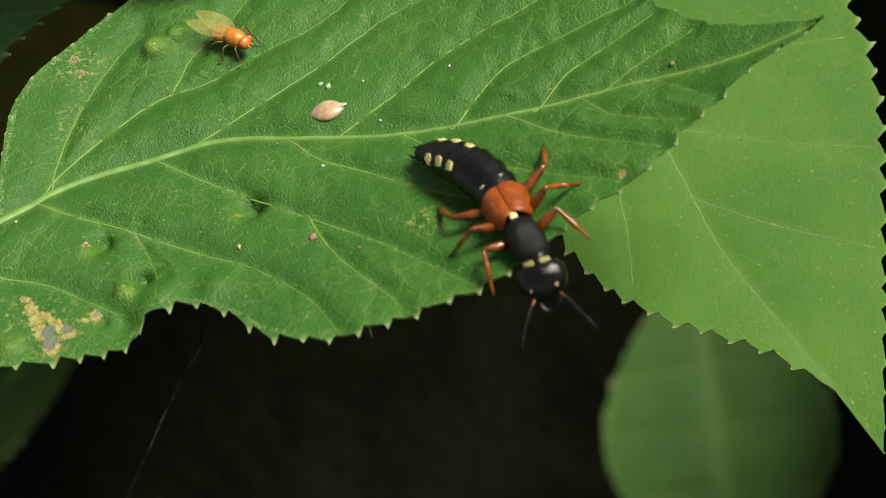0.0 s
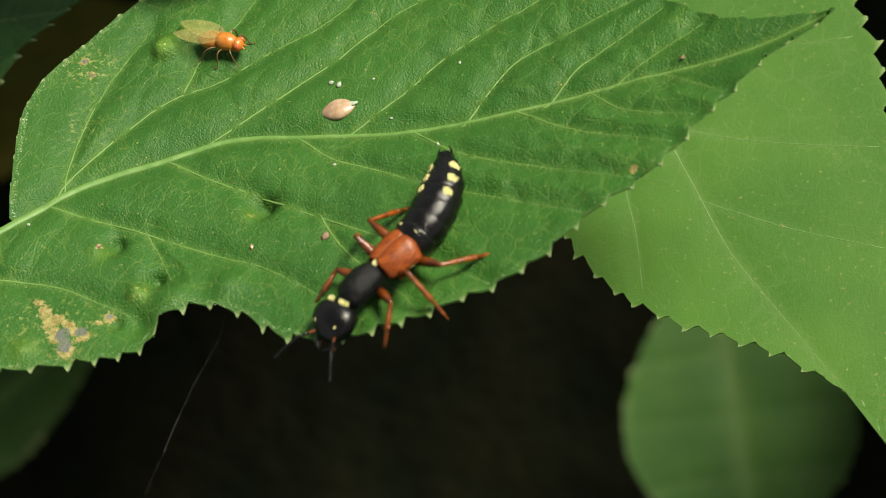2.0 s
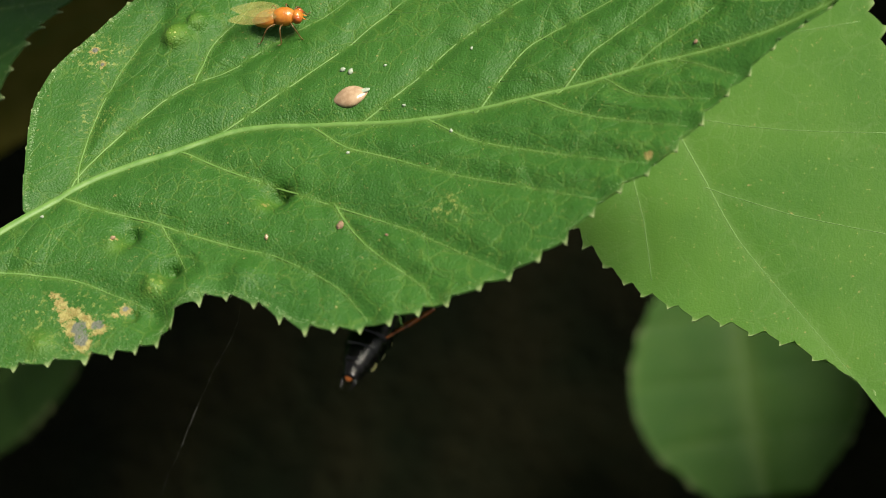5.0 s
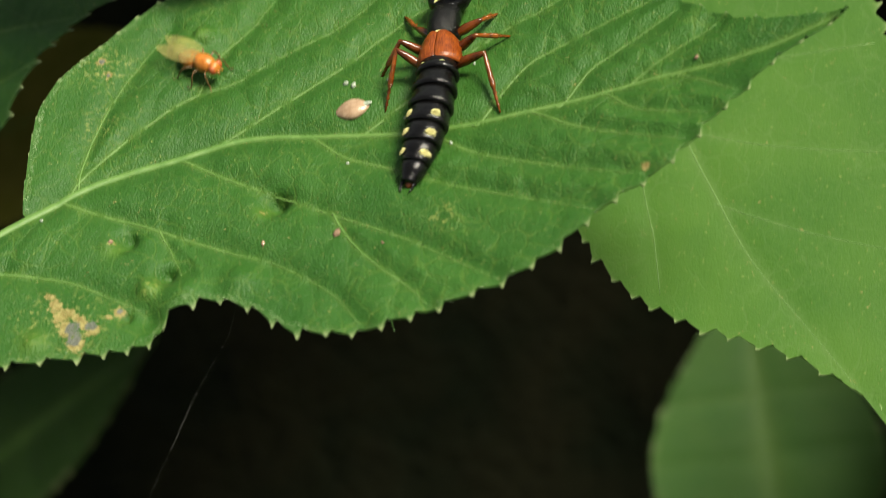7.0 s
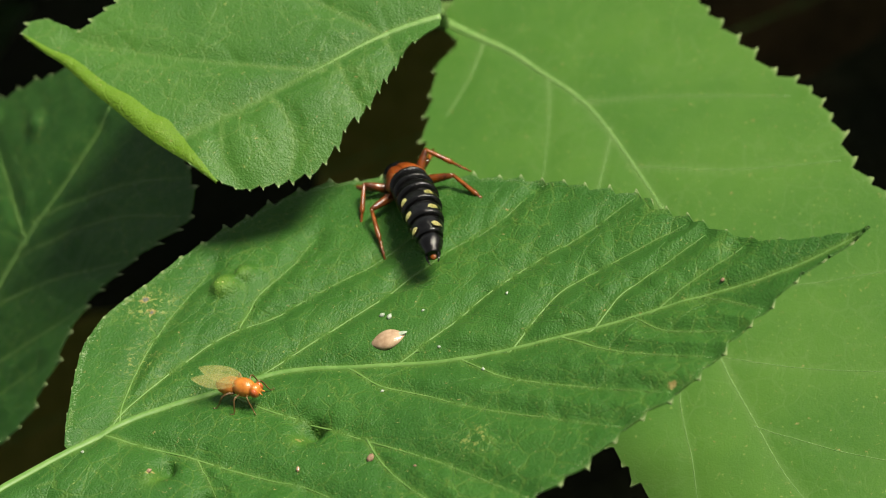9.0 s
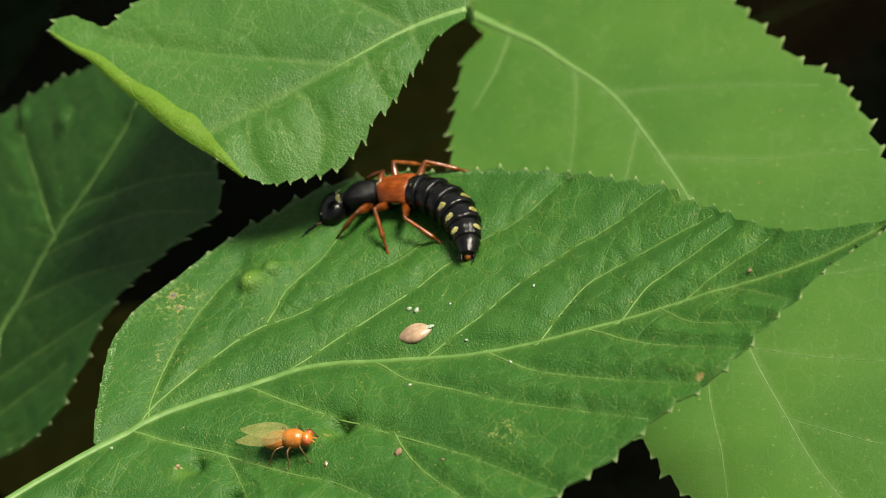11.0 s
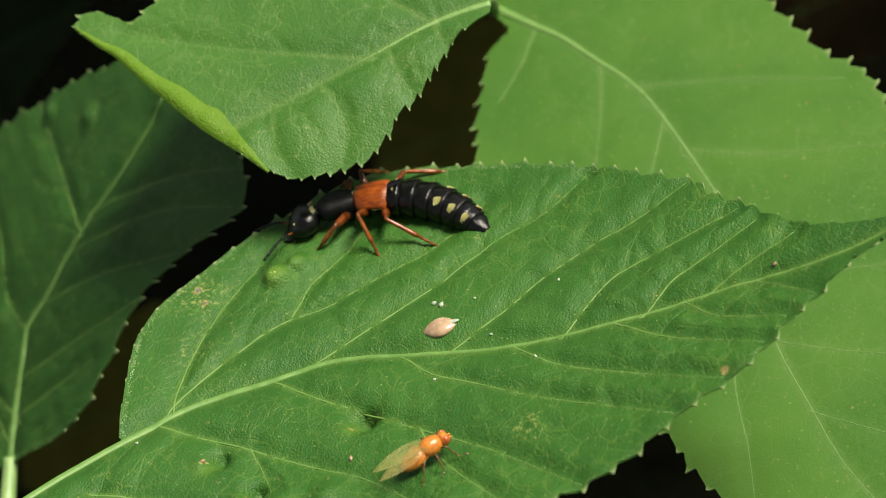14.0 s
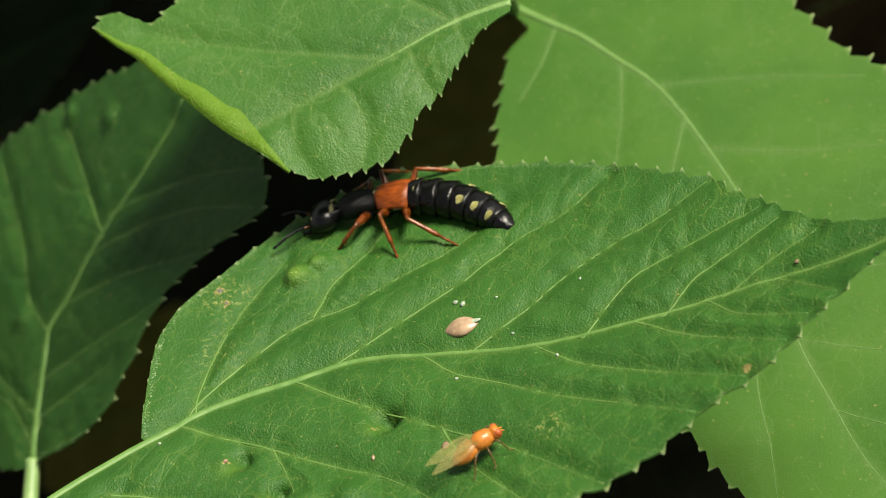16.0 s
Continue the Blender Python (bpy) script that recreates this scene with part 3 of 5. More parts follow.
back_leaf = Leaf("leaf", ((along(BACK_MID, BACK_FAR), BACK_FAR), (along(BACK_MID, BACK_NEAR), BACK_NEAR)), ((), ()), LEAF_PALE, tilt_height(-28.0, 0, -0.12),
                 tooth=1.6, pitch=3.0, relief=0.09, seed=11, bend=0.08, twigs=False, rows=420, cols=40, fade=0.85,
                 drawn=[[(0.0, 39.8), (0.3, 34.0), (-0.2, 24.0)], [(-8.0, 47.4), (-9.5, 42.0), (-12.5, 36.0)], [(7.5, 30.1), (6.0, 22.0), (3.0, 12.0)], [(4.2, 35.4), (14.0, 34.0), (28.0, 31.0)], [(10.7, 24.6), (21.0, 22.0), (33.0, 21.0)],
                        [(13.5, 18.2), (12.0, 10.0), (9.0, -2.0)], [(16.7, 7.9), (27.0, 6.0), (39.0, 6.0)], [(16.0, 2.0), (15.2, -6.0), (16.5, -14.0), (17.0, -20.0)], [(19.4, -1.7), (30.0, -5.0), (41.0, -7.0)], [(23.4, -11.0), (32.0, -15.0), (40.5, -18.0)]])
back_leaf.ribs(VEINLET_PALE, (0.62, 0.02), 0.06, 3.2)
tagged(back_leaf.root, "large pale green serrate leaf hanging behind another leaf", "leaf", "leaflets")

SIDE_MID = [(-72.0, -0.0), (-71.6, 4.9), (-70.9, 8.8), (-69.6, 15.3), (-66.6, 17.6), (-60.6, 23.2), (-55.2, 26.5), (-51.8, 28.8), (-46.0, 33.1)]
SIDE_FAR = [(-72.1, -1.0), (-78.5, 0.8), (-92.6, 8.0), (-100.9, 18.2), (-101.1, 33.7), (-92.9, 40.5), (-81.2, 43.2), (-74.3, 43.3), (-68.8, 43.3), (-59.2, 42.4), (-50.0, 40.0), (-46.0, 33.3)]
SIDE_NEAR = [(-71.7, -0.8), (-69.8, -0.8), (-63.7, -0.8), (-58.8, 0.8), (-56.4, 2.9), (-53.6, 5.9), (-52.3, 7.9), (-49.5, 10.8), (-47.1, 11.5), (-42.1, 13.0), (-38.1, 13.3), (-33.3, 14.5), (-33.3, 19.0), (-36.8, 25.9), (-46.0, 33.1)]
side_leaf = Leaf("leaf", ((along(SIDE_MID, SIDE_FAR), SIDE_FAR), (along(SIDE_MID, SIDE_NEAR), SIDE_NEAR)), ((), ()), LEAF_SHADED, tilt_height(3.25, 0.5, 0.15),
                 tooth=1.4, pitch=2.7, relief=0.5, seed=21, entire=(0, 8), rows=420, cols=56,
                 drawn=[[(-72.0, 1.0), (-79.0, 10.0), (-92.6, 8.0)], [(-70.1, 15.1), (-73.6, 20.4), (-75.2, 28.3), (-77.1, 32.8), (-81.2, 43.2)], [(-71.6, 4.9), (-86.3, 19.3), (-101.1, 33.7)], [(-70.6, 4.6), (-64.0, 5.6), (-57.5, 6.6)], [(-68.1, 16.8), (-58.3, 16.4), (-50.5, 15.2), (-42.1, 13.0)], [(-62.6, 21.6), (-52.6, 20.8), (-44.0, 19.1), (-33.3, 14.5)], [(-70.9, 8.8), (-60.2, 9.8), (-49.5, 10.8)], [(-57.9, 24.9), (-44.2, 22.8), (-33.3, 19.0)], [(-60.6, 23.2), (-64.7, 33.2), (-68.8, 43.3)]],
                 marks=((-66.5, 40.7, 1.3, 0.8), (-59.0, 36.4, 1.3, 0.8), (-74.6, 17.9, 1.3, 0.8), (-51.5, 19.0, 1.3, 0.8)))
side_leaf.ribs(VEIN, (0.62, 0.10), 0.15)
side_leaf.fringe(HAIR, 1, 0.0, 10.0, 260, 0.26)
link("stalk", *tube(catmull([(-72.0, -0.0, -32.5), (-72.1, -2.4, -33.0), (-72.2, -5.7, -33.5), (-72.3, -12.2, -34.5)], 24), np.linspace(0.8, 1.0, 24), 10), STALK, side_leaf.root, "pale green hairy leaf stalk")
tagged(side_leaf.root, "serrate leaf in a green darkened for shade, on a pale stalk", "leaf", "leaflets")

OVER_MID = [(-2.7, 28.4), (-5.3, 27.7), (-8.8, 26.6), (-13.4, 24.1), (-18.0, 21.6), (-22.6, 19.1), (-26.1, 17.4), (-28.2, 16.3), (-29.4, 14.6)]
OVER_FAR = [(-2.5, 29.8), (-6.6, 40.9), (-15.1, 41.5), (-26.0, 38.6), (-36.9, 33.8), (-41.6, 29.5), (-43.1, 31.2), (-45.1, 32.3), (-46.9, 30.5), (-41.8, 26.3), (-37.1, 21.3), (-33.2, 17.6), (-29.4, 14.6)]
OVER_NEAR = [(-2.7, 27.0), (-5.9, 24.7), (-7.1, 22.9), (-9.5, 19.0), (-12.1, 16.1), (-12.8, 14.7), (-14.0, 13.0), (-15.5, 11.5), (-17.7, 10.9), (-19.6, 10.3), (-22.6, 9.9), (-24.8, 10.7), (-27.6, 12.6), (-29.4, 14.6)]
over_leaf = Leaf("leaf", ((along(OVER_MID, OVER_FAR), OVER_FAR), (along(OVER_MID, OVER_NEAR), OVER_NEAR)), ((), ()), LEAF_OVER,
                 tilt_height(-3.2, -0.15, 0, ((0.5, -0.87, -27.5, 0.02),)), tooth=0.85, pitch=1.7, relief=0.36, seed=31, rows=460, cols=60, fade=0.3,
                 drawn=[[(-20.3, 20.5), (-17.9, 17.0), (-17.5, 13.6), (-18.3, 10.7)], [(-13.4, 24.1), (-11.8, 20.6), (-10.5, 17.7)], [(-8.8, 26.6), (-7.1, 22.9)], [(-24.7, 18.1), (-24.4, 13.6), (-22.6, 9.9)], [(-8.8, 26.6), (-17.4, 32.6), (-26.0, 38.6)], [(-15.7, 22.9), (-29.8, 25.6), (-41.6, 29.5)]])
over_leaf.ribs(VEINLET_PALE, (0.5, 0.08), 0.10)
# its outer margin is turned over, so that the pale underside shows
outer = catmull([(-46.7, 30.5), (-44.2, 28.2), (-41.8, 26.3), (-38.5, 22.8), (-35.8, 20.2), (-33.2, 17.6), (-31.3, 15.9), (-29.4, 14.5), (-24.8, 10.7)], 120)
turned = np.interp(np.linspace(0, 1, 120), (0, 0.2, 0.45, 0.7, 0.86, 1), (0.05, 0.8, 1.7, 2.5, 2.0, 0.02))
turned = turned * (1 + 0.05 * np.sin(np.arange(120) * 0.23))
fold_v, fold_f = [], []
inward = np.array([0.64, 0.77])
for k in range(120):
    q = outer[k] - inward * 0.35 + inward * (turned[k] + 0.35) * np.linspace(0, 1, 8)[:, None]
    z = over_leaf.z(q[:, 0], q[:, 1])
    for j in range(8):
        fold_v.append((*q[j], z[j] + 0.03 + (0.25 + 0.22 * turned[k]) * math.sin(j / 7 * 3.1) ** 0.7 * (1 - 0.4 * j / 7)))
for k in range(119):
    for j in range(7):
        a = k * 8 + j
        fold_f.append((a, a + 8, a + 9, a + 1))
link("folded_margin", fold_v, fold_f, LEAF_UNDER, over_leaf.root, "yellow-green folded-over margin")
tagged(over_leaf.root, "green serrate leaf with a folded backlit margin", "leaf", "leaflets")

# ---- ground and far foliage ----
# near-black base: the darkness under the plants is put into the colour
SOIL_SHADED = plain("soil", (0.003, 0.006, 0.002), (0.010, 0.010, 0.004), 30.0, 0.95, 0.01, 1.0)
SOIL_SHADED.node_tree.nodes["Principled BSDF"].inputs["Specular IOR Level"].default_value = 0.1
r = np.random.RandomState(5)
g = np.linspace(-1, 1, 61)
g = np.sign(g) * np.abs(g) ** 3 * 400000
gx, gy = np.meshgrid(g, g)
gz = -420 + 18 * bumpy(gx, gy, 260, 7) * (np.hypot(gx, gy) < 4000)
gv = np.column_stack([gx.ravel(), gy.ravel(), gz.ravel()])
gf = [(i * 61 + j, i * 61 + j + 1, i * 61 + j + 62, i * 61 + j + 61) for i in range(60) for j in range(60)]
tagged(link("ground", gv, gf, SOIL_SHADED), "leaf-littered forest soil with shade in its dark colour", "ground", kind="structure")


def simple_leaf(name, length, width, mat, seed):
    """A plain pointed leaf seen far out of focus."""
    mid = [(length * k / 5, 0) for k in range(6)]
    up = [(length * k / 5, width / 2 * math.sin(math.pi * (0.08 + 0.92 * k / 5) ** 0.8)) for k in range(6)]
    lo = [(a, -b) for a, b in up]
    lf = Leaf(name, ((mid, up), (mid, lo)), ((1, 2, 3), (1, 2, 3)), mat, tilt_height(0, 0, 0), tooth=1.5, pitch=4.0, relief=0.4, rows=60, cols=8, seed=seed, twigs=False)
    lf.ribs(VEIN, (0.4, 0.1), 0.12)
    return lf.root


SCALE_TAN = plain("shed_scale", (0.23, 0.145, 0.088), (0.36, 0.25, 0.165), 1100.0, 0.22)
FLAKE = plain("white_flake", (0.16, 0.21, 0.15), (0.34, 0.38, 0.30), 2500.0, 0.4)
CRUMB = plain("brown_crumb", (0.10, 0.06, 0.04), (0.24, 0.15, 0.09), 3000.0, 0.8)
STEM = plain("stem_green", (0.06, 0.12, 0.03), (0.10, 0.17, 0.05), 300.0, 0.5)
LITTER = plain("litter_brown", (0.026, 0.018, 0.008), (0.05, 0.032, 0.014), 200.0, 0.8)
LITTER_WARM = plain("litter_olive", (0.12, 0.12, 0.018), (0.19, 0.16, 0.035), 120.0, 0.8)
for m in (STEM, LITTER, LITTER_WARM):
    m.node_tree.nodes["Principled BSDF"].inputs["Specular IOR Level"].default_value = 0.1
SILK = plain("silk", (0.13, 0.13, 0.12), (0.18, 0.18, 0.17), 900.0, 0.3)


def skin(x, y):
    """Height of the main leaf's skin."""
    return float(main_leaf.z(np.array([float(x)]), np.array([float(y)]))[0])


# far leaves below, out of focus
def far_leaf(x, y, z, length, width, turn, tilt, mat, seed, label):
    ob = simple_leaf("leaf", length, width, mat, seed)
    ob.matrix_basis = pose(x * MM, y * MM, z * MM, tilt, -8, turn)
    return tagged(ob, label, "leaf", "leaves below")


FAR_LEAVES = (
    (-14, 26, -330, 72, 54, 94, 6, LEAF_OVER, "broad green leaf low in the plants"),
    (-215, 50, -300, 70, 40, 30, -12, LEAF_FAR_SHADED, "green leaf low in the plants, coloured dark for shade"),
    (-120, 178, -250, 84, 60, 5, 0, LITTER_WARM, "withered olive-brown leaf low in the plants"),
    (-230, 180, -200, 66, 40, 15, 5, LEAF_FAR_SHADED, "green leaf low in the plants, coloured dark for shade"),
    (-215, 120, -260, 90, 50, 10, 0, LITTER_WARM, "brown withered leaf on the soil"),
    (-40, 230, -300, 80, 44, 10, 0, LITTER, "brown withered leaf on the soil"),
    (-160, 215, -300, 60, 30, 40, 0, LITTER, "brown withered leaf low in the plants"),
)
for k, (x, y, z, length, width, turn, tilt, mat, label) in enumerate(FAR_LEAVES):
    far_leaf(x, y, z, length, width, turn, tilt, mat, 70 + k, label)


# leaves added around, out of view, closing over the soil to shade it
def stand():
    rng = np.random.RandomState(17)
    verts, faces = [], []
    while len(faces) < 7000 * 8:
        rad = 75 + 1700 * rng.uniform(0, 1) ** 1.7
        a = rng.uniform(0, 6.283)
        cx, cy = rad * math.cos(a) * 1.08, rad * math.sin(a) + 12
        low = rng.uniform(0, 1) < 0.35 and (abs(cx + 95) > 190 or abs(cy - 110) > 190)
        # keeps the view clear, and leaves a gap for sun on the broad far leaf
        if (abs(cx + 35) < 125 and -95 < cy < 150) or (80 < cx < 310 and 55 < cy < 270 and not low):
            continue
        cz = -rng.uniform(150, 280) if low else -rng.uniform(20, 110)
        long, wide, turn = rng.uniform(50, 90), rng.uniform(26, 44), rng.uniform(0, 6.283)
        tx, ty = rng.uniform(-0.3, 0.3, 2)
        b = len(verts)
        for k, w in ((0, 0.0), (1, 0.75), (2, 1.0), (3, 0.6), (4, 0.0)):
            for s in ((0,) if w == 0 else (-1, 0, 1)):
                u, v = (k / 4 - 0.5) * long, s * w * wide / 2
                x, y = u * math.cos(turn) - v * math.sin(turn), u * math.sin(turn) + v * math.cos(turn)
                verts.append((cx + x, cy + y, cz + x * tx + y * ty + 3 * abs(s) - 4 * (k / 2 - 1) ** 2))
        for f in ((0, 2, 1), (0, 3, 2), (1, 2, 5, 4), (2, 3, 6, 5), (4, 5, 8, 7), (5, 6, 9, 8), (7, 8, 10), (8, 9, 10)):
            faces.append(tuple(b + i for i in f))
    ob = link("foliage", verts, faces, LEAF_FAR_SHADED, smooth=True)
    tagged(ob, "green leaves added out of view around the plant, to shade the soil", "foliage", kind="stuff")


stand()

# plant stems that carry the leaflets
node = holder("plant_stem", -50, 190, -420)


def stem(name, pts, radii, label=""):
    p = catmull([(a + 50, b - 190, c + 420) for a, b, c in pts], 40)
    return link(name, *tube(p, np.interp(np.linspace(0, 1, 40), np.linspace(0, 1, len(radii)), radii), 10), STEM, node, label)


stem("stem", [(-50, 190, -425), (-40, 170, -260), (-24, 104, -110), (-15, 56, -38), (-13.6, 51.6, -34.3)], (2.6, 2.0, 1.4, 0.9))
stem("branch", [(-150, -74, -425), (-122, -70, -200), (-85, -56, -60), (-60.0, -40.0, -8), (-47.0, -25.6, 3.6)], (2.0, 1.6, 1.2, 0.9))
stem("side_branch", [(-85, -56, -60), (-70, -46, -36), (-72.3, -12.2, -34.7)], (1.3, 1.1, 1.0))
stem("twig", [(-15, 54, -36), (-13.2, 50.5, -33.0), (-9.0, 42.0, -20.5), (-4.6, 32.6, -7.6)], (0.9, 0.7, 0.55))
tagged(node, "branching green plant stem rising from the soil", "stem")


# ---- small things on the leaf ----
def shed_scale(x, y, turn):
    ob = holder("insect_egg")
    shell = link("shell", *loft([(-1.75 + 3.5 * k / 16, 0, -0.02, max(1.18 * math.sin(math.pi * k / 16) ** 0.7, 0.02), max(0.62 * math.sin(math.pi * k / 16) ** 0.8, 0.02)) for k in range(17)], 24), SCALE_TAN, ob)
    link("flake", *blob(1.45, 0.1, 0.22, 0.62, 0.26, 0.09, 12, 6), FLAKE, ob, "white papery flake")
    ob.matrix_basis = pose(x * MM, y * MM, skin(x, y) * MM, -14, 0, turn)
    return tagged(ob, "glossy tan oval egg case stuck on the leaf", "egg")


shed_scale(-7.9, -7.6, 8)


def crumb(x, y, size, mat, label, seed):
    rng = np.random.RandomState(seed)
    v, f = blob(0, 0, size * 0.4, size, size * 0.75, size * 0.5, 8, 5)
    v = [tuple(c * rng.uniform(0.75, 1.2) for c in p) for p in v]
    ob = link("crumb", v, f, mat)
    ob.matrix_basis = pose(x * MM, y * MM, skin(x, y) * MM, 0, 0, rng.uniform(0, 360))
    return tagged(ob, label, "debris", "crumbs on the leaf")


for k, (x, y, size, mat, label) in enumerate((
        (-7.5, -22.1, 0.44, CRUMB, "dark brown crumb on the leaf"), (-14.3, -22.6, 0.26, SCALE_TAN, "pale crumb on the leaf"),
        (-7.6, -14.0, 0.20, FLAKE, "white speck on the leaf"), (-29.0, -21.2, 0.28, SCALE_TAN, "pale scab on a leaf gall"),
        (-8.9, -4.3, 0.30, FLAKE, "white speck on the leaf"), (-8.1, -4.7, 0.34, FLAKE, "white speck on the leaf"), (-4.7, -4.5, 0.18, FLAKE, "white speck on the leaf"),
        (-2.6, -9.3, 0.18, FLAKE, "white speck on the leaf"), (2.3, -13.1, 0.2, FLAKE, "white speck on the leaf"), (3.8, -4.0, 0.18, FLAKE, "white speck on the leaf"),
        (-36.4, -18.1, 0.2, FLAKE, "white speck on the leaf"), (25.4, -8.2, 0.24, CRUMB, "dark speck on the leaf"), (-2.9, -23.8, 0.18, CRUMB, "dark speck on the leaf"))):
    crumb(x, y, size, mat, label, 60 + k)

thread = holder("silk_thread")
link("strand", *tube(catmull([(-16.5, -28.4, 1.5), (-17.8, -30.9, 0), (-20.3, -35.5, 0), (-25.0, -45.0, -1)], 30), np.full(30, 0.0022), 5), SILK, thread)
link("strand", *tube(catmull([(-21.3, -37.4, -0.2), (-22.0, -38.9, -0.3), (-22.9, -40.9, -0.5)], 12), np.full(12, 0.005), 5), SILK, thread)
tagged(thread, "thin pale silk thread hanging from the leaf margin", "thread")


# ---- the rove beetle: x forward, z up, from the point under its wing cases ----
beetle = holder("rove_beetle")
tagged(beetle, "black rove beetle with red wing cases and golden spots", "beetle")


def hair_patch(parent, x, y, z, rx, ry, lift, turn=0.0, seed=0):
    """A tuft of short golden hairs lying on the skin."""
    rng = np.random.RandomState(seed + int(abs(x * 100) + abs(y * 37)))
    verts, faces = [], []
    for i in range(5):
        for k in range(14):
            a = 6.283 * k / 14
            q = i / 4 * (1 + 0.12 * math.sin(3 * a + seed) + rng.uniform(-0.08, 0.08))
            px, py = x + rx * q * math.cos(a), y + ry * q * math.sin(a)
            verts.append((px, py, lift(px, py) + 0.07 * (1 - (i / 4) ** 2) - 0.01))
    for i in range(4):
        for k in range(14):
            a, b = i * 14 + k, i * 14 + (k + 1) % 14
            faces.append((a, a + 14, b + 14, b))
    for _ in range(200):
        a, q = rng.uniform(0, 6.283), math.sqrt(rng.uniform(0, 1)) * 0.95
        px, py = x + rx * q * math.cos(a), y + ry * q * math.sin(a)
        pz = lift(px, py) + 0.03
        L, w = rng.uniform(0.18, 0.36), 0.022
        t = turn + rng.uniform(-0.6, 0.6)
        dx, dy = -math.cos(t) * L, math.sin(t) * L
        b = len(verts)
        verts += [(px - dy / L * w, py + dx / L * w, pz), (px + dy / L * w, py - dx / L * w, pz), (px + dx, py + dy, lift(px + dx, py + dy) + 0.07), (px + dx * 0.4, py + dy * 0.4, pz + 0.07)]
        faces += [(b, b + 3, b + 2), (b + 3, b + 1, b + 2), (b, b + 1, b + 3)]
    return link("hair_patch", verts, faces, GOLD, parent, "tuft of golden hair", smooth=False)


def over(hw, hh, zc, power=2.0):
    """The upper surface of a rounded body of that half width and height."""
    def f(x, y):
        q = min(abs(y) / hw, 0.98)
        return zc + hh * (1 - q ** power) ** (1 / power)
    return f


# chest under the wing cases, carries the legs
link("chest", *loft([(-2.0, 0, 1.9, 0.9, 0.5), (-1.6, 0, 1.7, 1.6, 0.9), (0, 0, 1.6, 1.75, 1.0), (1.5, 0, 1.7, 1.45, 0.9), (2.1, 0, 1.9, 0.8, 0.6)]), CHITIN, beetle)


def wing_case(side):
    """Squared, gently arched wing case with a rounded shoulder."""
    nx, ny = 18, 14
    verts, faces = [], []
    for i in range(nx + 1):
        u = i / nx
        x = 1.85 - 3.75 * u
        half = 1.28 + 0.46 * min(1, u / 0.3) ** 0.5 + 0.42 * u - 0.22 * max(0, u - 0.86) / 0.14
        for j in range(ny + 1):
            v = j / ny
            y = half * v
            z = 3.08 + 0.12 * math.sin(u * 3.1) + 0.16 * u - 1.45 * v ** 3.0 + 0.07 * math.sin(v * 3.14)
            xx = x - (0.28 * v * v * (1 - u)) - (0.22 * (1 - v) ** 2 * (1 - u) * 2) + (-0.12 + 0.45 * v ** 3) * u
            z -= 0.22 * max(0, u - 0.9) / 0.1
            verts.append((xx, side * (y + 0.035), z))
    for i in range(nx):
        for j in range(ny):
            a = i * (ny + 1) + j
            q = (a, a + 1, a + ny + 2, a + ny + 1)
            faces.append(q if side < 0 else q[::-1])
    ob = link("wing_case", verts, faces, ELYTRA, beetle, "rust-red velvety wing case")
    m = ob.modifiers.new("thickness", "SOLIDIFY")
    m.thickness, m.offset = 0.16 * MM, -1
    return ob


for side in (-1, 1):
    wc = wing_case(side)
    hair_patch(beetle, -0.6, side * 2.02, 0, 0.45, 0.10, lambda x, y: 1.72, seed=3)
link("shoulder_plate", *loft([(2.2, 0, 2.75, 0.35, 0.2), (1.75, 0, 2.95, 0.36, 0.16), (1.3, 0, 3.08, 0.2, 0.1), (1.0, 0, 3.1, 0.05, 0.05)], 12), GOLD, beetle, "golden triangular plate")

pronotum = link("pronotum", *loft([(-0.9, 0, -0.05, 0.5, 0.4), (-0.35, 0, 0.0, 0.75, 0.55), (-0.15, 0, 0.05, 1.05, 0.85), (0.4, 0, 0.12, 1.36, 1.15), (1.3, 0, 0.2, 1.54, 1.32), (2.35, 0, 0.2, 1.62, 1.36), (3.2, 0, 0.1, 1.54, 1.22), (3.75, 0, 0.0, 1.3, 0.98), (4.0, 0, -0.04, 0.9, 0.65), (4.08, 0, -0.05, 0.6, 0.4)], 32, 2.05), CHITIN_MATT, beetle)
head = link("head", *loft([(-0.9, 0, 0.0, 0.7, 0.5), (-0.45, 0, 0.05, 0.85, 0.62), (0.05, 0, 0.05, 0.95, 0.7), (0.25, 0, 0.08, 1.56, 1.0), (0.65, 0, 0.12, 2.0, 1.26), (1.35, 0, 0.14, 2.18, 1.38), (2.15, 0, 0.06, 2.08, 1.28), (2.8, 0, -0.1, 1.72, 1.02), (3.3, 0, -0.25, 1.18, 0.62), (3.6, 0, -0.3, 0.7, 0.35)], 28, 2.3), CHITIN, beetle)
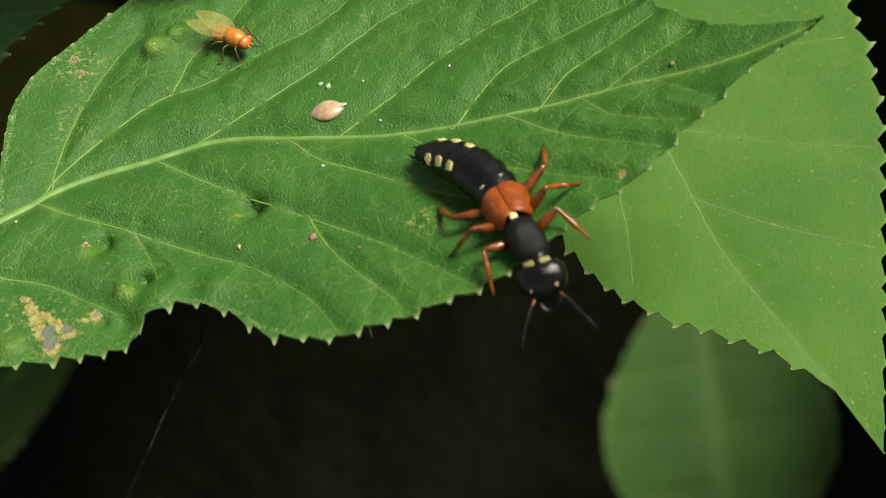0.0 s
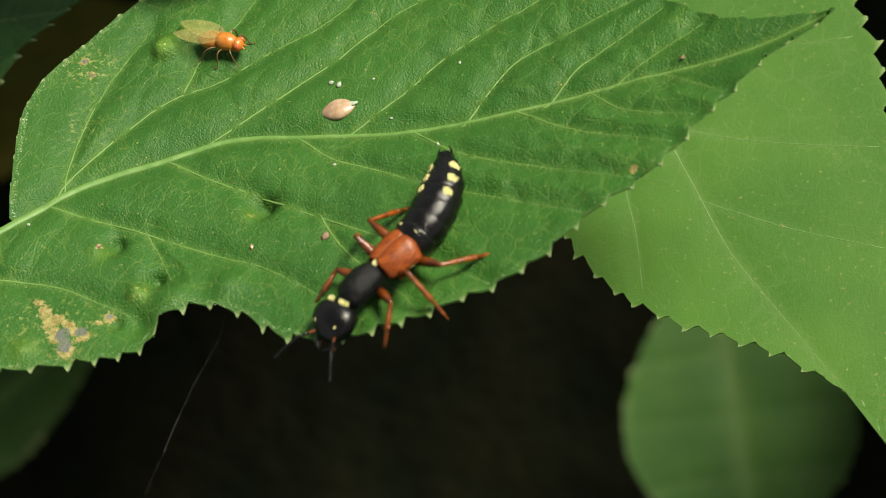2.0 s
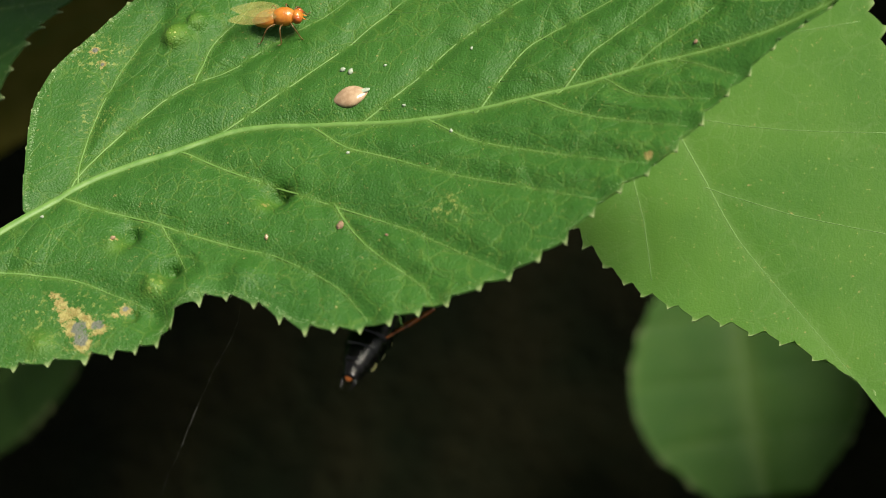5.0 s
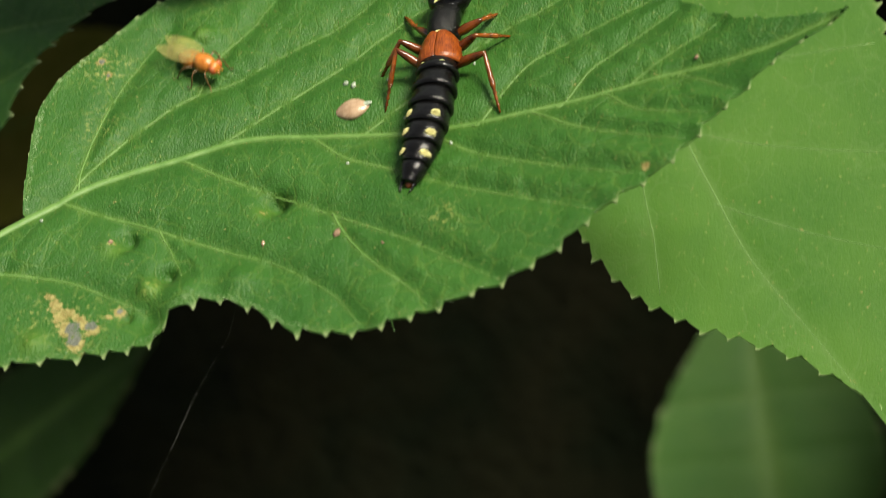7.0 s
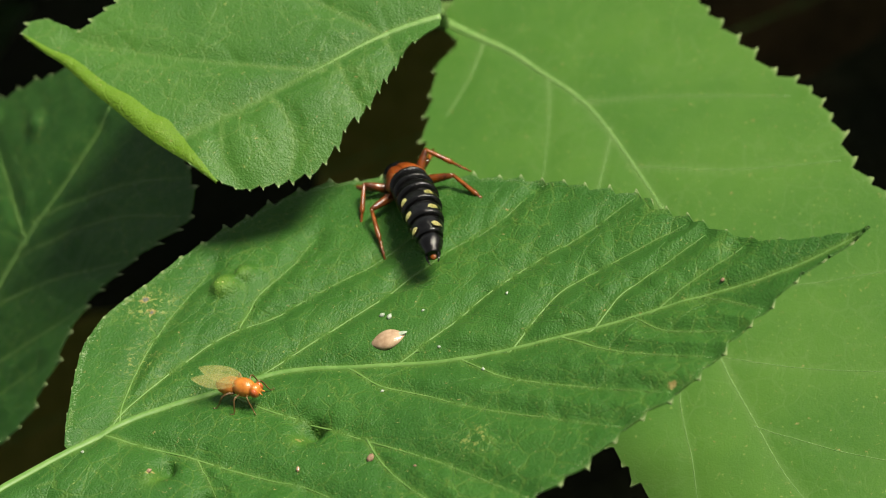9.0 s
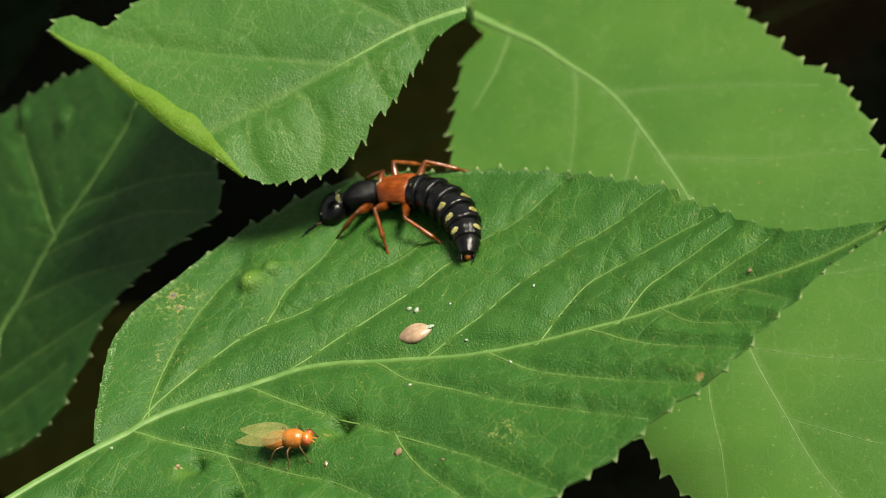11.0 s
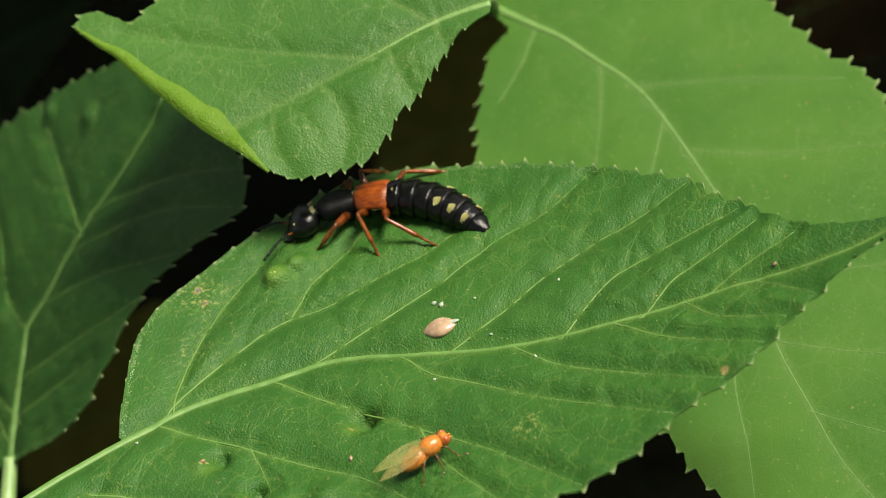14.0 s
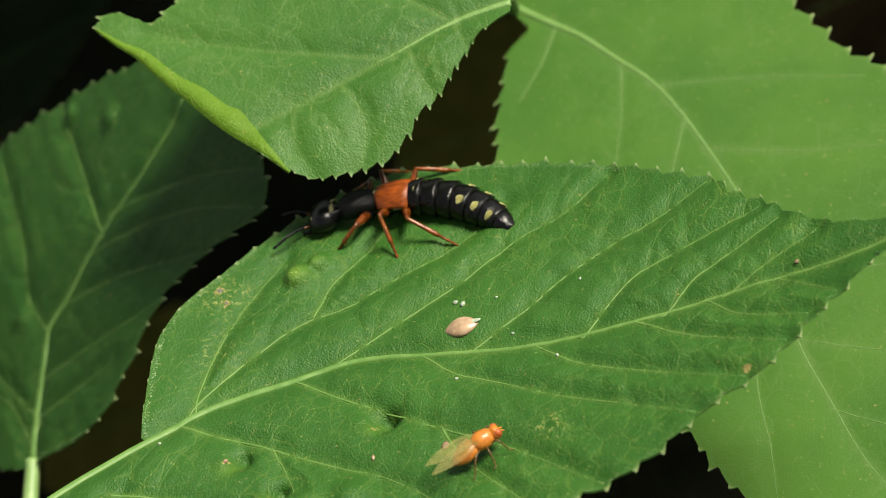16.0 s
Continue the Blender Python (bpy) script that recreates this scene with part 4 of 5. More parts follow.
for side in (-1, 1):
    link("eye", *blob(1.8, side * 1.9, 0.25, 0.40, 0.2, 0.34, 16, 10), EYE, head, "dark glossy bulging eye")
    jaw = catmull([(3.0, side * 0.78, -0.4), (3.7, side * 0.85, -0.45), (4.25, side * 0.48, -0.45), (4.4, side * 0.05, -0.42)], 14)
    link("jaw", *tube(jaw, np.linspace(0.3, 0.05, 14), 8), CHITIN, head, "curved dark jaw")
    hair_patch(head, 0.28, side * 0.72, 0, 0.17, 0.46, over(1.56, 1.05, 0.09), seed=9)
    hair_patch(head, 2.4, side * 1.15, 0, 0.2, 0.12, over(1.92, 1.16, -0.0), seed=10)
    palp = catmull([(3.0, side * 0.5, -0.55), (3.6, side * 0.8, -0.8), (3.9, side * 0.85, -1.0)], 8)
    link("palp", *tube(palp, np.linspace(0.11, 0.07, 8), 6), LEG, head, "short brown feeler")
    line = catmull([(2.9, side * 1.0, 0.1), (3.5, side * 1.35, 0.4), (4.3, side * 1.9, 0.7), (5.5, side * 2.6, 0.7), (6.9, side * 3.3, 0.5)], 81)
    rad = np.array([(0.07 + 0.10 * abs(math.sin(math.pi * (k / 80) * 11)) ** 0.6) if k > 20 else 0.12 for k in range(81)])
    link("antenna_base", *tube(line[:24], rad[:24], 7), LEG, head)
    link("antenna", *tube(line[23:], rad[23:], 7), CHITIN_MATT, head, "dark beaded antenna")

# abdomen: rings that slide and bend on each other, each from its front joint backwards
RING = ((1.80, 1.60), (1.92, 1.72), (2.00, 1.78), (2.00, 1.76), (1.92, 1.68), (1.72, 1.50), (1.30, 1.16), (0.76, 0.74))
rings = []
for k in range(7):
    (w0, h0), (w1, h1) = RING[k], RING[k + 1]
    L = 1.85
    wm, hm = (w0 + w1) / 2, (h0 + h1) / 2
    ring = link("abdomen_ring", *loft([(0.35, 0, 0, w0 * 0.80, h0 * 0.80), (0.12, 0, 0, w0 * 0.90, h0 * 0.90), (-0.1, 0, 0, w0 * 0.93, h0 * 0.93), (-L * 0.2, 0, 0.0, w0 * 0.985, h0 * 0.985), (-L * 0.5, 0, 0.01, wm * 1.03, hm * 1.03),
                                       (-L * 0.78, 0, 0.02, w1 * 1.08, h1 * 1.08), (-L * 0.9, 0, 0.02, w1 * 1.08, h1 * 1.08), (-L * 0.98, 0, 0.02, w1 * 1.02, h1 * 1.02), (-L, 0, 0.02, w1 * 0.93, h1 * 0.93)], 30, 2.15), CHITIN, beetle)
    if k > 0:
        rng = np.random.RandomState(500 + k)
        bv, bf = [], []
        for _ in range(54 if k < 6 else 70):
            sd, an, x0 = rng.choice((-1, 1)), rng.uniform(-0.7, 0.6), -rng.uniform(0.5, L)
            wx, hx = (w0 + w1) / 2, (h0 + h1) / 2
            y0, z0, ln = sd * wx * math.cos(an), hx * math.sin(an), rng.uniform(0.35, 0.75)
            q = len(bv)
            bv += [(x0, y0, z0 - 0.018), (x0, y0, z0 + 0.018), (x0 - ln, y0 + sd * 0.35 * ln, z0 + 0.2 * ln)]
            bf.append((q, q + 1, q + 2))
        link("bristles", bv, bf, CHITIN_MATT, ring, "fringe of fine black bristles", smooth=False)
    if k in (3, 4, 5):
        for side in (-1, 1):
            hair_patch(ring, -1.02, side * w0 * 0.66, 0, 0.30, 0.36, over(wm * 1.04, hm * 1.04, 0.0, 2.15), 0, k)
    if k == 0:
        for side in (-1, 1):
            hair_patch(ring, -1.25, side * 0.95, 0, 0.2, 0.3, over(wm * 1.04, hm * 1.04, 0.0, 2.15), 0, 7)
    if k == 6:
        for side in (-1, 1):
            link("tail_bristle", *tube(catmull([(-1.5, side * 0.55, 0.1), (-2.2, side * 0.62, 0.1), (-2.9, side * 0.42, 0.15)], 8), np.linspace(0.2, 0.04, 8), 7), CHITIN, ring)
        link("tail_tip", *blob(-1.75, 0, -0.15, 0.5, 0.4, 0.3, 12, 8), LEG, ring, "brown tip of the tail")
    rings.append(ring)

# legs: hip, femur and shin lengths, resting foot
LEGS = []
for name, hip, a, b, foot in (("front", (2.9, 1.15, 1.3), 2.7, 4.0, (6.0, 4.8)), ("middle", (0.7, 1.35, 1.2), 3.1, 5.2, (-0.6, 6.8)), ("hind", (-1.3, 1.35, 1.2), 3.5, 6.0, (-7.4, 5.6))):
    for side in (-1, 1):
        femur = link("leg", *loft([(-0.3, 0, 0, 0.30, 0.30), (0.0, 0, 0, 0.40, 0.44), (a * 0.35, 0, 0, 0.46, 0.50), (a * 0.7, 0, 0, 0.36, 0.40), (a * 0.92, 0, 0, 0.25, 0.28), (a + 0.12, 0, 0, 0.15, 0.18)], 14), FEMUR, beetle)
        at, holds = ((hip[0] - 1.75, side * hip[1] * 0.8, hip[2] - 2.05), pronotum) if name == "front" else ((hip[0], side * hip[1] * 0.8, hip[2] + 0.1), beetle)
        link("hip", *blob(*at, 0.72, 0.6, 0.85, 14, 8), CHITIN, holds, "black hip of a leg")
        s = b * 0.60
        rng = np.random.RandomState(len(LEGS))
        sv, sf = loft([(-0.12, 0, 0, 0.16, 0.18), (0.1, 0, 0, 0.19, 0.20), (s * 0.5, 0, 0, 0.23, 0.23), (s * 0.9, 0, 0, 0.28, 0.27), (s, 0, 0, 0.19, 0.19),
                       (s + 0.02, 0, 0, 0.12, 0.12), (s + (b - s) * 0.2, 0, 0, 0.22, 0.17), (s + (b - s) * 0.25, 0, 0, 0.11, 0.11), (s + (b - s) * 0.45, 0, 0, 0.20, 0.16), (s + (b - s) * 0.5, 0, 0, 0.10, 0.10),
                       (s + (b - s) * 0.7, 0, 0, 0.18, 0.14), (s + (b - s) * 0.75, 0, 0, 0.09, 0.09), (b, 0, 0, 0.10, 0.08)], 10)
        for _ in range(60):
            x0, an = rng.uniform(0.2, s), rng.uniform(0, 6.283)
            c, q = math.cos(an), math.sin(an)
            i = len(sv)
            sv += [(x0, 0.20 * c - 0.02 * q, 0.20 * q + 0.02 * c), (x0, 0.20 * c + 0.02 * q, 0.20 * q - 0.02 * c), (x0 + 0.32, 0.42 * c, 0.42 * q)]
            sf.append((i, i + 1, i + 2))
        shin = link("shin", sv, sf, LEG, femur, "bristly reddish shin and foot")
        LEGS.append((femur, shin, np.array([hip[0], side * hip[1], hip[2]]), a, b, np.array([foot[0], side * foot[1], -0.6])))

# ---- the fly ----
FLY_BODY = plain("fly_amber", (0.30, 0.085, 0.010), (0.42, 0.15, 0.022), 2500.0, 0.3)
FLY_LEG = plain("fly_leg", (0.06, 0.035, 0.012), (0.14, 0.07, 0.02), 2500.0, 0.4)
FLY_EYE = plain("fly_eye", (0.26, 0.05, 0.012), (0.36, 0.08, 0.02), 4000.0, 0.3)
s = Mat("fly_wing")
s.set(Base_Color=(0.30, 0.26, 0.09), Roughness=0.25, Alpha=s.ramp(s.noise(700.0), 0.3, 0.7, 0.24, 0.46))
FLY_WING = s.m
fly = holder("fly")
tagged(fly, "small amber fly with clear yellowish wings", "fly")
thorax = link("thorax", *blob(0.5, 0, 1.25, 1.1, 0.82, 0.8), FLY_BODY, fly)
link("abdomen", *loft([(0.0, 0, 1.15, 0.4, 0.4), (-0.5, 0, 1.12, 0.84, 0.7), (-1.2, 0, 1.02, 0.88, 0.7), (-1.9, 0, 0.9, 0.62, 0.5), (-2.4, 0, 0.8, 0.2, 0.2)], 16), FLY_BODY, fly)
fly_head = link("head", *blob(1.66, 0, 1.2, 0.48, 0.68, 0.6), FLY_BODY, fly)
for side in (-1, 1):
    link("eye", *blob(1.78, side * 0.42, 1.3, 0.34, 0.28, 0.42, 12, 8), FLY_EYE, fly_head, "red bulging eye")
    link("feeler", *tube([(2.1, side * 0.15, 1.2), (2.4, side * 0.22, 1.05)], (0.09, 0.04), 6), FLY_BODY, fly_head)
    wv, wf = [], []
    for i in range(15):
        u = i / 14
        half = 0.95 * math.sin(math.pi * (0.06 + 0.92 * u ** 0.8)) ** 0.75
        for j in range(5):
            v = j / 4 * 2 - 1
            wv.append((0.3 - 4.6 * u, side * (0.2 + 0.45 * u) + v * half, 1.85 - 0.2 * u + 0.05 * math.sin(v * 5)))
    for i in range(14):
        for j in range(4):
            a = i * 5 + j
            wf.append((a, a + 1, a + 6, a + 5))
    link("wing", wv, wf, FLY_WING, fly, "clear yellowish wing")
    for k, (hx, fx, fy) in enumerate(((1.0, 1.9, 1.3), (0.5, 0.3, 1.9), (0.1, -1.5, 1.7))):
        knee = ((hx + fx) / 2, side * (0.35 + fy * 0.55), 1.25)
        link("leg", *tube(catmull([(hx, side * 0.35, 0.85), knee, (fx, side * fy, 0.04), (fx + 0.3 * (1 if k == 0 else -1), side * (fy + 0.25), 0.03)], 14), np.linspace(0.085, 0.035, 14), 6), FLY_LEG, fly)
for piece in fly.children_recursive:
    piece.data.transform(Matrix.Scale(1.15, 4))


# ---- what moves ----
def blend(rows, t):
    """Smooth value at t of rows (t, value)."""
    for (a, va), (b, vb) in zip(rows[:-1], rows[1:]):
        if t <= b:
            f = min(max((t - a) / (b - a), 0), 1)
            f = f * f * (3 - 2 * f) if b - a > 0.5 else f
            return va + (vb - va) * f
    return rows[-1][1]


def body_at(rows, t):
    for (a, ma), (b, mb) in zip(rows[:-1], rows[1:]):
        if t <= b:
            f = (t - a) / (b - a)
            qa, qb = ma.to_quaternion(), mb.to_quaternion()
            return Matrix.LocRotScale(ma.translation.lerp(mb.translation, f), qa.slerp(qb, f), None)
    return rows[-1][1]


def aim(start, end, up):
    """A pose at start whose x axis points to end."""
    x = (end - start).normalized()
    y = up.cross(x)
    y = y.normalized() if y.length > 1e-6 else Vector((0, 1, 0))
    z = x.cross(y)
    m = Matrix((x, y, z)).transposed().to_4x4()
    m.translation = start
    return m


def on(x, y, heading, lift=0.0, pitch=0.0, roll=0.0):
    """A pose on the main leaf's skin, square to it, facing heading degrees from +x; pitch lifts the front, roll leans to the left side up."""
    h = 1.5
    hx = (float(main_height(np.array(x + h), np.array(y))) - float(main_height(np.array(x - h), np.array(y)))) / (2 * h)
    hy = (float(main_height(np.array(x), np.array(y + h))) - float(main_height(np.array(x), np.array(y - h)))) / (2 * h)
    n = Vector((-hx, -hy, 1)).normalized()
    a = radians(heading)
    fwd = Vector((math.cos(a), math.sin(a), 0))
    fwd = (fwd - n * fwd.dot(n)).normalized()
    z = float(main_height(np.array(float(x)), np.array(float(y)))) + 1.0 + lift
    return facing(x, y, z, fwd, n) @ pose(0, 0, 0, roll, -pitch, 0)


def under(x, y, heading):
    """A pose hanging from the main leaf's lower side."""
    m = on(x, y, heading)
    fwd, n = m.col[0].to_3d(), m.col[2].to_3d()
    x, y, z = m.translation / MM - n * 3.4
    return facing(x, y, z, fwd, -n)


def facing(x, y, z, fwd, up):
    fwd, up = Vector(fwd).normalized(), Vector(up).normalized()
    left = up.cross(fwd).normalized()
    up = fwd.cross(left)
    m = Matrix((fwd, left, up)).transposed().to_4x4()
    m.translation = Vector((x, y, z)) * MM
    return m


def stance(m):
    """Where the feet stand: a body that tips keeps its feet on the skin, one that hangs below the leaf holds it from there."""
    x, y, z = m.translation / MM
    flat = on(x, y, 0)
    n, up, fwd = flat.col[2].to_3d(), m.col[2].to_3d(), m.col[0].to_3d()
    if up.dot(n) < 0.35:
        return m
    return facing(x, y, flat.translation.z / MM, fwd - n * fwd.dot(n), n)


def tread(m, leg):
    """A foot's resting place."""
    return stance(m) @ Vector(leg[5] * MM)


def step_legs(rows, times):
    """Feet stay where they are set down; the two tripods step in turn. Gives the foot places over the times."""
    tripod = (0, 1, 1, 0, 0, 1)
    feet = [tread(body_at(rows, 0), leg) for leg in LEGS]
    out = []
    last = 0
    for t in times:
        m, ahead = body_at(rows, t), body_at(rows, min(t + 0.12, 16.0))
        off = [(tread(m, leg) - f).length for leg, f in zip(LEGS, feet)]
        load = [max(o for o, g in zip(off, tripod) if g == k) for k in (0, 1)]
        go = 1 - last if load[1 - last] > 0.0012 else (last if load[last] > 0.0024 else None)
        for k, leg in enumerate(LEGS):
            if (go is not None and tripod[k] == go) or off[k] > 0.0034 or 3.65 < t < 6.2:
                feet[k] = tread(ahead, leg)
        if go is not None:
            last = go
        out.append([m.inverted() @ f for f in feet])
    return out


def motions():
    path = [
        (0.0, on(11.77, -23.40, 297, pitch=-6)),
        (0.3, on(10.21, -20.68, 294)),
        (0.6, on(9.62, -17.86, 306)),
        (0.9, on(8.52, -16.58, 290)),
        (1.2, on(6.13, -17.37, 256)),
        (1.5, on(3.37, -20.28, 230)),
        (1.8, on(0.84, -23.71, 224)),
        (2.1, on(-0.11, -27.73, 228)),
        (2.4, on(-2.85, -26.65, 206)),
        (2.7, on(-4.75, -27.75, 201)),
        (3.0, on(-5.05, -27.80, 198)),
        (3.3, on(-4.99, -27.92, 198)),
        (3.5, on(-6.20, -31.00, 220, pitch=-8)),
        (3.6, on(-6.80, -33.50, 228, pitch=-25)),
        (3.7, facing(-7.4, -35.6, 4.6, (-0.8, -0.35, -0.35), (-0.25, -0.6, 0.65))),
        (3.8, facing(-7.2, -35.0, 3.2, (-0.97, 0.2, -0.1), (0, -0.85, -0.5))),
        (4.0, facing(-4.6, -35.4, 3.4, (-0.98, 0.1, 0.1), (0, -0.66, -0.75))),
        (4.2, facing(-4.8, -35.6, 3.5, (-1, 0, 0.1), (0, -0.66, -0.75))),
        (4.6, under(-5.5, -30.0, 122)),
        (5.0, under(-3.0, -24.5, 70)),
        (5.3, under(0.8, -23.0, 5)),
        (5.55, under(1.4, -26.5, -62)),
        (5.8, under(-0.2, -31.2, -92)),
        (5.95, facing(-0.4, -34.6, 3.8, (0, -0.7, 0.7), (0, -0.7, -0.7))),
        (6.1, facing(-0.4, -34.8, 6.0, (0, 0.3, 0.95), (0, -0.95, 0.3))),
        (6.3, on(-0.46, -28.69, 94, pitch=6)),
        (6.4, on(-0.23, -24.79, 88)),
        (6.7, on(0.83, -14.02, 78)),
        (7.0, on(1.00, -3.84, 92)),
        (7.2, on(-0.10, 1.48, 96)),
        (7.5, on(-0.61, 5.26, 97)),
        (7.7, on(-0.69, 4.90, 97)),
        (8.0, on(-0.74, 5.30, 97)),
        (8.3, on(-1.05, 4.65, 100)),
        (8.6, on(-4.88, 8.41, 122, pitch=-4)),
        (8.8, on(-7.00, 11.80, 124, pitch=-14)),
        (9.0, on(-8.40, 12.60, 118, lift=-0.4, pitch=-26)),
        (9.2, on(-8.70, 12.70, 116, lift=-0.4, pitch=-28)),
        (10.2, on(-10.60, 11.80, 142, pitch=-20)),
        (11.3, on(-13.40, 9.90, 176, roll=11)),
        (11.6, on(-17.25, 9.60, 180, roll=11)),
        (12.0, on(-16.9, 9.60, 179, roll=11)),
        (12.5, on(-16.9, 9.50, 178, roll=11)),
        (13.5, on(-16.9, 9.40, 181, roll=11)),
        (14.5, on(-16.9, 9.40, 183, roll=11)),
        (16.0, on(-16.9, 9.40, 183, roll=11)),
    ]
    walk(beetle, path)

    # bends against the wing cases: the chest shield, the head, and the abdomen with the length of its rings
    chest_turn = [(0.0, -1), (0.3, 14), (0.6, -2), (0.9, -18), (1.2, -13), (1.5, 6), (1.8, 3), (2.1, 0), (2.4, -2), (2.7, -8), (3.0, 6), (3.3, 12), (3.6, -16), (3.8, 0), (4.2, 0), (6.3, 1), (6.4, -7), (6.7, 11), (7.0, -4), (7.2, 5), (7.5, 1), (8.0, -2), (8.3, 2), (8.6, 4), (8.8, -8), (9.2, 0), (11.3, 8), (11.6, 2), (12.5, 12), (13.0, 18), (13.5, 14), (14.5, 10), (16.0, 8)]
    head_turn = [(0.0, -14), (0.3, -8), (0.6, -16), (0.9, -8), (1.2, 4), (1.5, 11), (1.8, 22), (2.1, 11), (2.4, 6), (2.7, 22), (3.0, 12), (3.3, 30), (3.6, -14), (3.8, 6), (4.2, 4), (6.3, 1), (6.7, 10), (7.0, 5), (7.5, 5), (8.0, 8), (8.3, 26), (8.6, 34), (8.8, 20), (9.2, 0), (11.3, 20), (12.5, 26), (13.0, 34), (13.5, 18), (14.5, -2), (16.0, -4)]
    turn = [(0.0, -42), (0.3, -58), (0.6, -60), (0.9, -90), (1.2, -94), (1.5, -84), (1.8, -66), (2.1, -54), (2.4, -66), (2.7, -54), (3.0, -66), (3.3, -66), (3.6, -30), (3.8, 6), (4.0, 0), (4.2, 2), (6.3, -2), (6.4, -3), (6.7, -28), (7.0, 20), (7.2, 10), (7.5, 8), (8.0, 6), (8.3, 10), (8.6, 36), (8.8, 32), (9.0, 20), (9.2, 18), (11.3, 84), (11.6, 64), (12.0, 56), (12.5, 52), (13.5, 48), (14.5, 44), (16.0, 44)]
    reach = [(0.0, 1.7), (0.3, 1.6), (0.6, 1.44), (0.9, 1.56), (1.2, 1.6), (1.5, 1.4), (1.8, 1.43), (2.1, 1.6), (2.4, 1.58), (2.7, 1.5), (3.0, 1.58), (3.3, 1.55), (3.6, 1.6), (3.8, 1.2), (4.0, 1.1), (4.2, 1.25), (6.3, 1.6), (6.4, 1.7), (6.7, 1.9), (7.0, 1.95), (7.5, 2.05), (8.3, 2.0), (8.8, 1.95), (9.0, 2.1), (9.2, 2.1), (11.3, 1.8), (12.5, 1.78), (13.5, 1.74), (16.0, 1.78)]
    droop = [(0, 6), (0.4, 0), (1.2, -10), (1.6, -8), (2.2, -2), (3.4, -4), (3.7, 6), (4.2, 0), (4.6, -8), (5.8, -8), (6.0, 16), (6.3, 20), (6.6, 6), (8.4, 6), (9.0, 30), (9.2, 32), (11.3, 20), (12.5, 20), (16, 18)]
    nod = [(0, -24), (0.3, -10), (3.0, -8), (3.5, -16), (3.8, 0), (6.3, -4), (8.2, -6), (8.6, -16), (9.2, -34), (11.3, -16), (12.5, -14), (16, -10)]
    times = [k / 10 for k in range(94)] + [9.4 + 0.2 * k for k in range(14)] + [12.2 + 0.4 * k for k in range(9)] + [16.0]
    keyed = {part: [] for part in (pronotum, head, *rings)}
    for t in times:
        d, gap, low, bow = radians(blend(turn, t)), blend(reach, t), radians(blend(droop, t)), radians(blend(nod, t))
        yaw, more = radians(blend(chest_turn, t)), radians(blend(head_turn, t))
        sway = 0.05 * math.sin(t * 5.1) if t < 12 else 0.02 * math.sin(t * 2.3)
        neck = Matrix.Translation(Vector((1.85, 0, 2.0)) * MM) @ Euler((0, -bow * 0.4, yaw)).to_matrix().to_4x4()
        keyed[pronotum].append((t, neck))
        keyed[head].append((t, neck @ Matrix.Translation(Vector((4.15, 0, -0.02)) * MM) @ Euler((0, -bow, more + sway)).to_matrix().to_4x4()))
        m = Matrix.Translation(Vector((-1.35, 0, 1.8)) * MM)
        for k, ring in enumerate(rings):
            m = m @ Euler((0, -low / 7 - radians(0.9), -d * 0.9 / 7)).to_matrix().to_4x4()
            keyed[ring].append((t, m.copy()))
            m = m @ Matrix.Translation(Vector((-gap, 0, 0)) * MM)
    for part, rows in keyed.items():
        walk(part, rows)

    places = step_legs(path, times)
